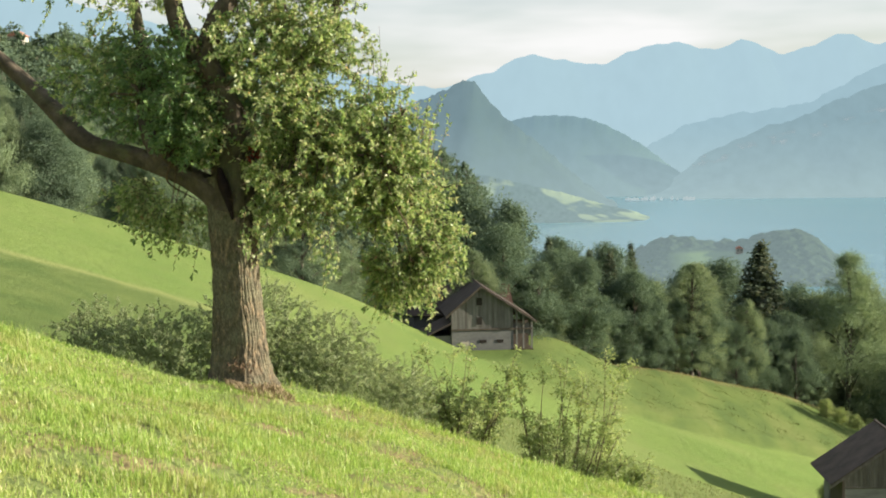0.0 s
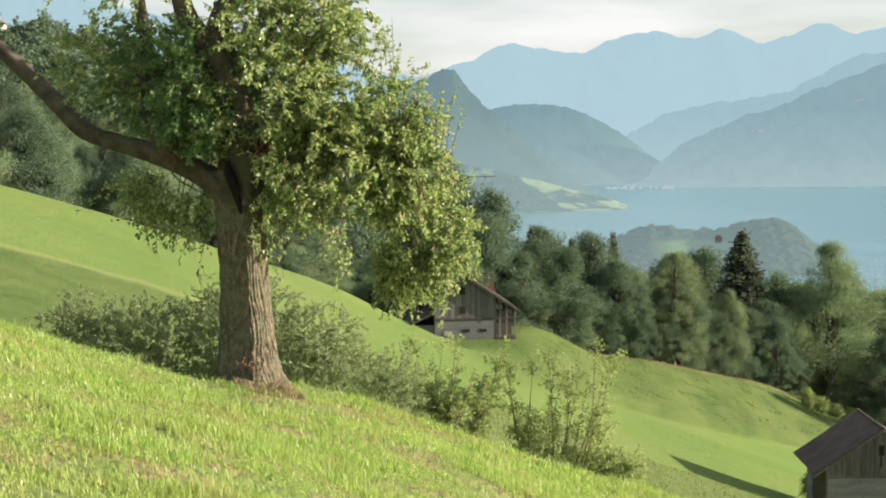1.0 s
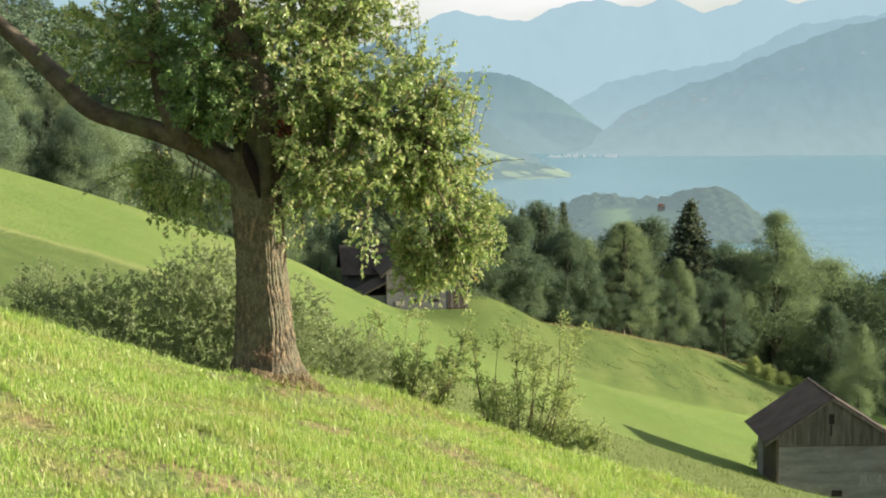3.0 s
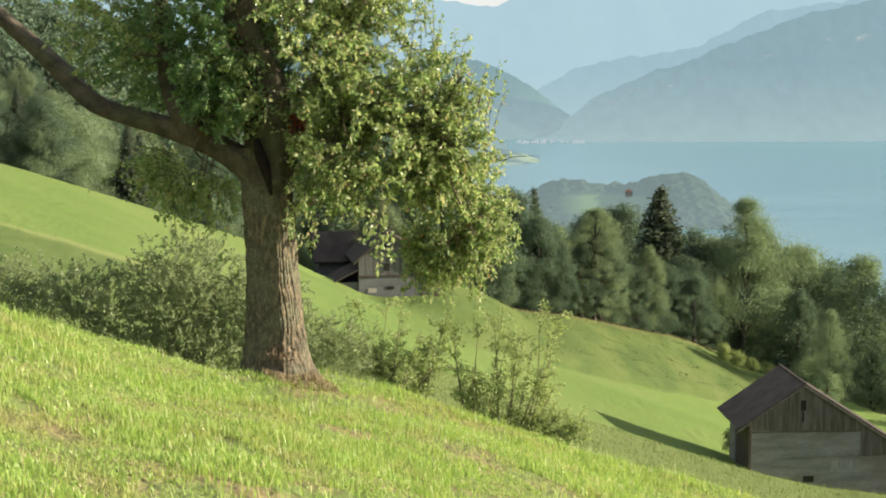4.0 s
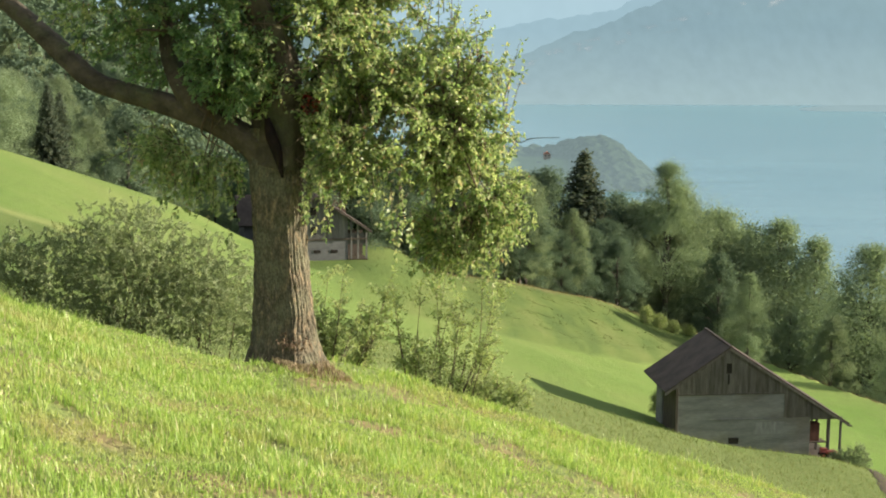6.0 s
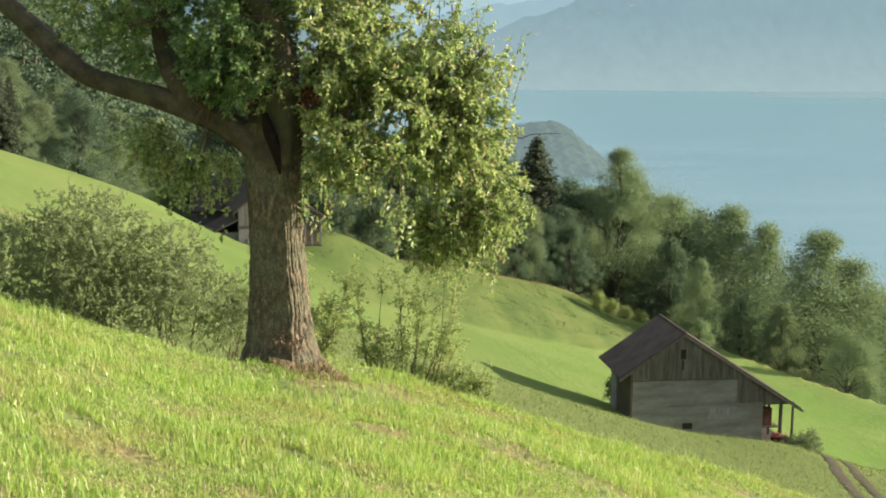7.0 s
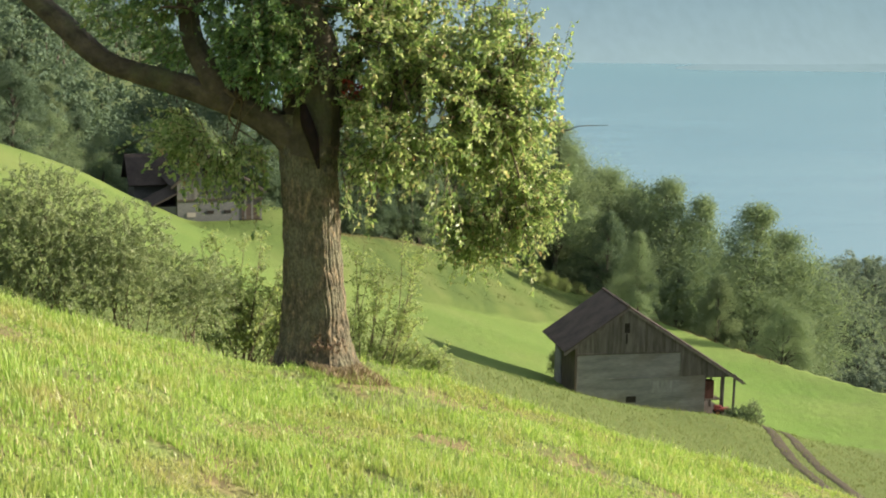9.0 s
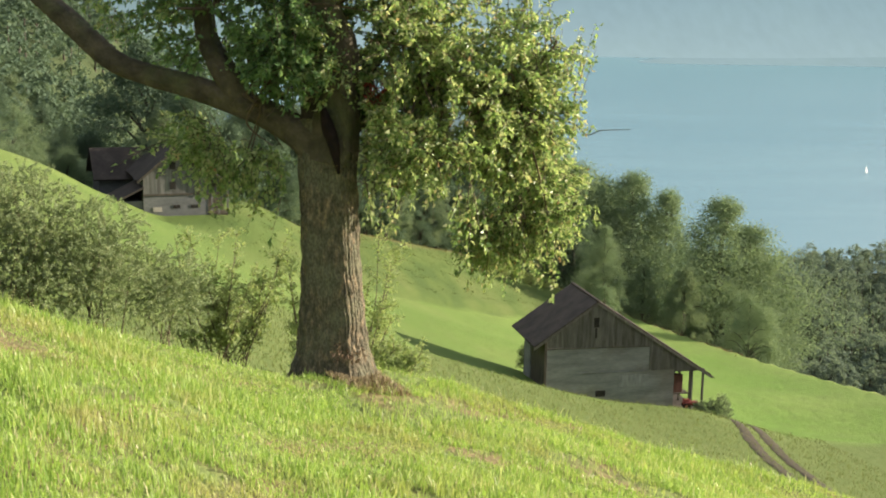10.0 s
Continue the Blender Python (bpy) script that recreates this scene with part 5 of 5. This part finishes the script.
    part("store_box", box(bmesh.new(), (W1 + 0.1, 0.7, -1.3), (8.55, 1.4, 0.35), 0.03), M_rust, ob, "dark red box under the lean-to")
    part("shelf", box(bmesh.new(), (W1 + 0.02, 0.5, -1.4), (9.1, 1.6, -1.3), 0.01), M_board_dark, ob)
    part("back_boards", box(bmesh.new(), (W1 + 0.02, 2.4, -3.5), (8.2, 2.5, 1.2)), M_board_dark, ob)
    return ob


barn()


def red_machine():
    ob = thing("farm_machine", "red painted farm machine parked under the lean-to", "machine", (38.0, 100.6, -31.95))
    ob.scale = (0.8, 0.5, 0.62)
    part("body", box(bmesh.new(), (-0.9, -0.4, 0.5), (0.9, 0.6, 1.0), 0.12), M_red_paint, ob, "red body")
    part("hood", box(bmesh.new(), (-0.9, -0.35, 0.95), (-0.1, 0.5, 1.35), 0.1), M_red_paint, ob)
    for x in (-0.6, 0.6):
        for y in (-0.5, 0.6):
            bm = bmesh.new()
            bmesh.ops.create_cone(bm, cap_ends=True, segments=16, radius1=0.38, radius2=0.38, depth=0.2, matrix=pose(x, y, 0.36, 90, 0, 0))
            wheel = part("wheel", bm, M_dark, ob)
            bm = bmesh.new()
            bmesh.ops.create_cone(bm, cap_ends=True, segments=14, radius1=0.2, radius2=0.2, depth=0.23, matrix=pose(x, y, 0.36, 90, 0, 0))
            part("rim", bm, M_red_paint, wheel)
    return ob


red_machine()


# ---------- the farmhouse ----------
def farmhouse():
    ob = thing("farmhouse", "weathered grey timber farmhouse with dark and reddish tiled roofs", "house", (-9.1, 134, -19.6))
    ob.rotation_euler = (0, 0, radians(12))
    # local: x along the gable from under its peak, y back, z up from the terrace
    R, LW, RW, LEN = 7.3, -3.3, 3.6, 9.0

    def roof_z(x):
        return R + 0.85 * x if x < 0 else R - 0.66 * x

    bm = prism(bmesh.new(), [(LW, -3), (RW, -3), (RW, roof_z(RW) - 0.2), (0, R - 0.2), (LW, roof_z(LW) - 0.2)], 0, LEN)
    wall = part("wall", bm, M_farm_wall, ob, "weathered grey wall")
    x, n = LW, random.Random(12)
    while x < RW - 0.05:
        top = min(roof_z(x), roof_z(x + 0.29)) - 0.25
        part("board", box(bmesh.new(), (x, -0.05 - n.uniform(0, 0.02), 2.3 + n.uniform(-0.05, 0.05)), (x + 0.27, -0.002, top)), M_farm_board, wall)
        x += 0.3
    part("beam", box(bmesh.new(), (LW - 0.05, -0.12, 2.2), (RW + 2.2, -0.075, 2.38)), M_board_dark, wall)
    for e in (-4.0, 6.2):
        part("roof_slope", slab(bmesh.new(), [(0, -0.7, R), (e, -0.7, roof_z(e)), (e, LEN, roof_z(e)), (0, LEN, R)], 0.18), M_farm_roof, ob, "dark tiled roof slope")
        part("barge_board", prism(bmesh.new(), [(0, R - 0.05), (e, roof_z(e) - 0.05), (e, roof_z(e) - 0.28), (0, R - 0.28)], -0.76, -0.705), M_board_dark, ob)
    for x in (0.2, 2.1):
        part("low_window", box(bmesh.new(), (x - 0.38, -0.06, 0.78), (x + 0.38, 0.02, 1.12)), M_dark, wall)
    for x, z in ((-0.2, 2.75), (-0.2, 4.9)):
        frame_part = part("window", box(bmesh.new(), (x - 0.42, -0.12, z), (x + 0.42, -0.075, z + 1.05)), M_farm_board, wall)
        part("pane", box(bmesh.new(), (x - 0.32, -0.14, z + 0.1), (x + 0.32, -0.122, z + 0.95)), M_dark, frame_part)
    part("sign_board", box(bmesh.new(), (-2.3, -0.06, 0.45), (-1.35, -0.002, 0.95)), M_house_wall, wall, "pale board on the wall")
    # porch under the long slope
    for x in (4.0, 4.75, 5.7):
        part("post", box(bmesh.new(), (x - 0.09, -0.1, -2.5), (x + 0.09, 0.1, roof_z(x) - 0.2)), M_farm_board, ob, "porch post")
    part("porch_boards", box(bmesh.new(), (RW + 0.01, 0.12, 1.7), (5.75, 0.2, 2.9)), M_farm_board, ob)
    part("porch_back", box(bmesh.new(), (RW + 0.01, 2.4, -2.5), (5.7, 2.6, 3.0)), M_board_dark, ob)
    part("porch_floor", box(bmesh.new(), (RW + 0.01, -0.3, -2.5), (5.8, 2.39, 0.06)), M_soil, ob)
    # rear wing across
    part("wing_wall", prism(bmesh.new(), [(-6.9, -3), (4.6, -3), (4.6, 3.3), (-6.9, 3.3)], LEN, LEN + 7), M_farm_wall, ob)
    part("wing_gable", prism(bmesh.new(), [(4.3, 3.3), (4.6, 3.3), (4.6, 5.6), (4.3, 5.6)], LEN + 2.6, LEN + 4.4), M_house_wall, ob)
    for back in (-1.0, 8.0):
        for a, b, tiles, told in ((-7.6, -0.5, M_farm_roof, "dark tiled slope of the wing roof"), (-0.48, 5.0, M_farm_roof_red, "reddish tiled slope of the wing roof")):
            part("wing_roof", slab(bmesh.new(), [(a, LEN + 3.5, 6.1), (b, LEN + 3.5, 6.1), (b, LEN + back, 3.0), (a, LEN + back, 3.0)], 0.2), tiles, ob, told)
    # lean-to
    part("lean_to_roof", slab(bmesh.new(), [(-3.35, -0.5, 3.2), (-6.8, -0.5, 1.5), (-6.8, 6.0, 1.5), (-3.35, 6.0, 3.2)], 0.15), M_farm_roof, ob)
    part("lean_to_wall", box(bmesh.new(), (-6.2, 0.3, -3), (-3.32, 5.5, 1.6)), M_farm_wall, ob)
    return ob


farmhouse()


# ---------- the cart track ----------
def track():
    ob = thing("track", "cart track of two bare ruts in the grass", "track", (0, 0, 0), "", "structure")
    for pts in (((42.0, 104), (40.9, 98), (39.3, 90), (37.8, 82), (36.5, 73), (35.4, 64), (33.4, 52)), ((44.2, 106), (43.0, 100), (41.4, 91), (40.0, 83), (38.8, 74), (37.6, 65), (35.6, 53))):
        line = spline([(x, y, 0) for x, y in pts], 14)
        d = np.gradient(line[:, :2], axis=0)
        d = d / np.linalg.norm(d, axis=1)[:, None]
        side = np.stack([-d[:, 1], d[:, 0]], -1)
        rr = np.random.RandomState(3)
        rows = []
        for o, h in ((-0.6, 0.02), (-0.35, 0.10), (0.0, 0.07), (0.35, 0.10), (0.6, 0.02)):
            p = line[:, :2] + side * (o * rr.uniform(0.7, 1.25, len(line)))[:, None]
            rows.append(np.column_stack([p, land(p[:, 0], p[:, 1]) + h]))
        V = np.stack(rows, 1).reshape(-1, 3)
        i, j = np.meshgrid(np.arange(len(line) - 1), np.arange(4), indexing="ij")
        F = np.stack([i * 5 + j, i * 5 + j + 1, (i + 1) * 5 + j + 1, (i + 1) * 5 + j], -1).reshape(-1, 4)
        mesh_part("rut", solid("rut", V, F, M_soil, True), ob)


track()


# ---------- boats and the far village ----------
def sailboat(x, y, h, heel):
    ob = thing("sailboat", "small white sailing boat on the lake", "boat", (x, y, LAKE), "boats on the lake")
    ob.rotation_euler = (0, 0, radians(heel))
    bm = bmesh.new()
    prism(bm, [(-h * 0.42, 0.55), (h * 0.46, 0.75), (h * 0.34, -0.1), (-h * 0.36, -0.1)], -0.6, 0.6)
    part("hull", bm, M_sail, ob)
    bm = bmesh.new()
    prism(bm, [(0.1, 1.0), (0.15, h), (-h * 0.4, 1.1)], -0.03, 0.03)
    part("mainsail", bm, M_sail, ob)
    bm = bmesh.new()
    prism(bm, [(0.3, 1.0), (0.25, h * 0.8), (h * 0.4, 0.9)], -0.03, 0.03)
    part("jib", bm, M_sail, ob)
    V, F = tube(np.array([(0.12, 0, 0.3, 0.07), (0.12, 0, h * 1.02, 0.04)]), 8)
    mesh_part("mast", solid("mast", V, F, M_sail, True), ob)


sailboat(450, 936, 5.5, 55)
sailboat(184, 904, 7.0, -30)
sailboat(930, 3060, 14.0, 10)


def far_village():
    r = np.random.RandomState(9)
    bm = bmesh.new()
    for k in range(26):
        x = 60 + 150 * r.uniform(0, 1) ** 1.4
        y = 2950 + r.uniform(0, 22)
        w, h, d = r.uniform(3, 9), r.uniform(1.5, 4.5), 8.0
        z = -116.5 + (y - 2950) * 0.12
        prism(bm, [(x - w / 2, z - 3), (x + w / 2, z - 3), (x + w / 2, z + h), (x, z + h + 3), (x - w / 2, z + h)], y, y + d)
    me = bpy.data.meshes.new("far_village")
    bm.to_mesh(me)
    bm.free()
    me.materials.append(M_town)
    tagged(new("far_village", me), "pale houses of a village on the far shore", "village", "", "stuff")


far_village()


def far_house(label, x, y, z, size):
    ob = thing("far_house", label, "house", (x, y, z))
    ob.scale = size
    part("wall", prism(bmesh.new(), [(-4, -4), (4, -4), (4, 4.5), (-4, 4.5)], 0, 9), M_house_wall, ob)
    part("roof", prism(bmesh.new(), [(-4.6, 4.5), (4.6, 4.5), (0, 8.2)], -0.6, 9.6), M_far_roof, ob)
    for k in (-2, 2):
        part("window", box(bmesh.new(), (k - 0.6, -0.06, 1.2), (k + 0.6, 0.02, 2.8)), M_dark, ob)


far_house("pale house with red roof on the peninsula", 128, 1226, float(hill_height(128.0, 1226.0)) + 2.2, (0.75, 0.75, 0.6))
far_house("white house with orange-red roof on a hill field", -183, 408, ground_at(-183, 408) - 0.4, (0.62, 0.6, 0.5))
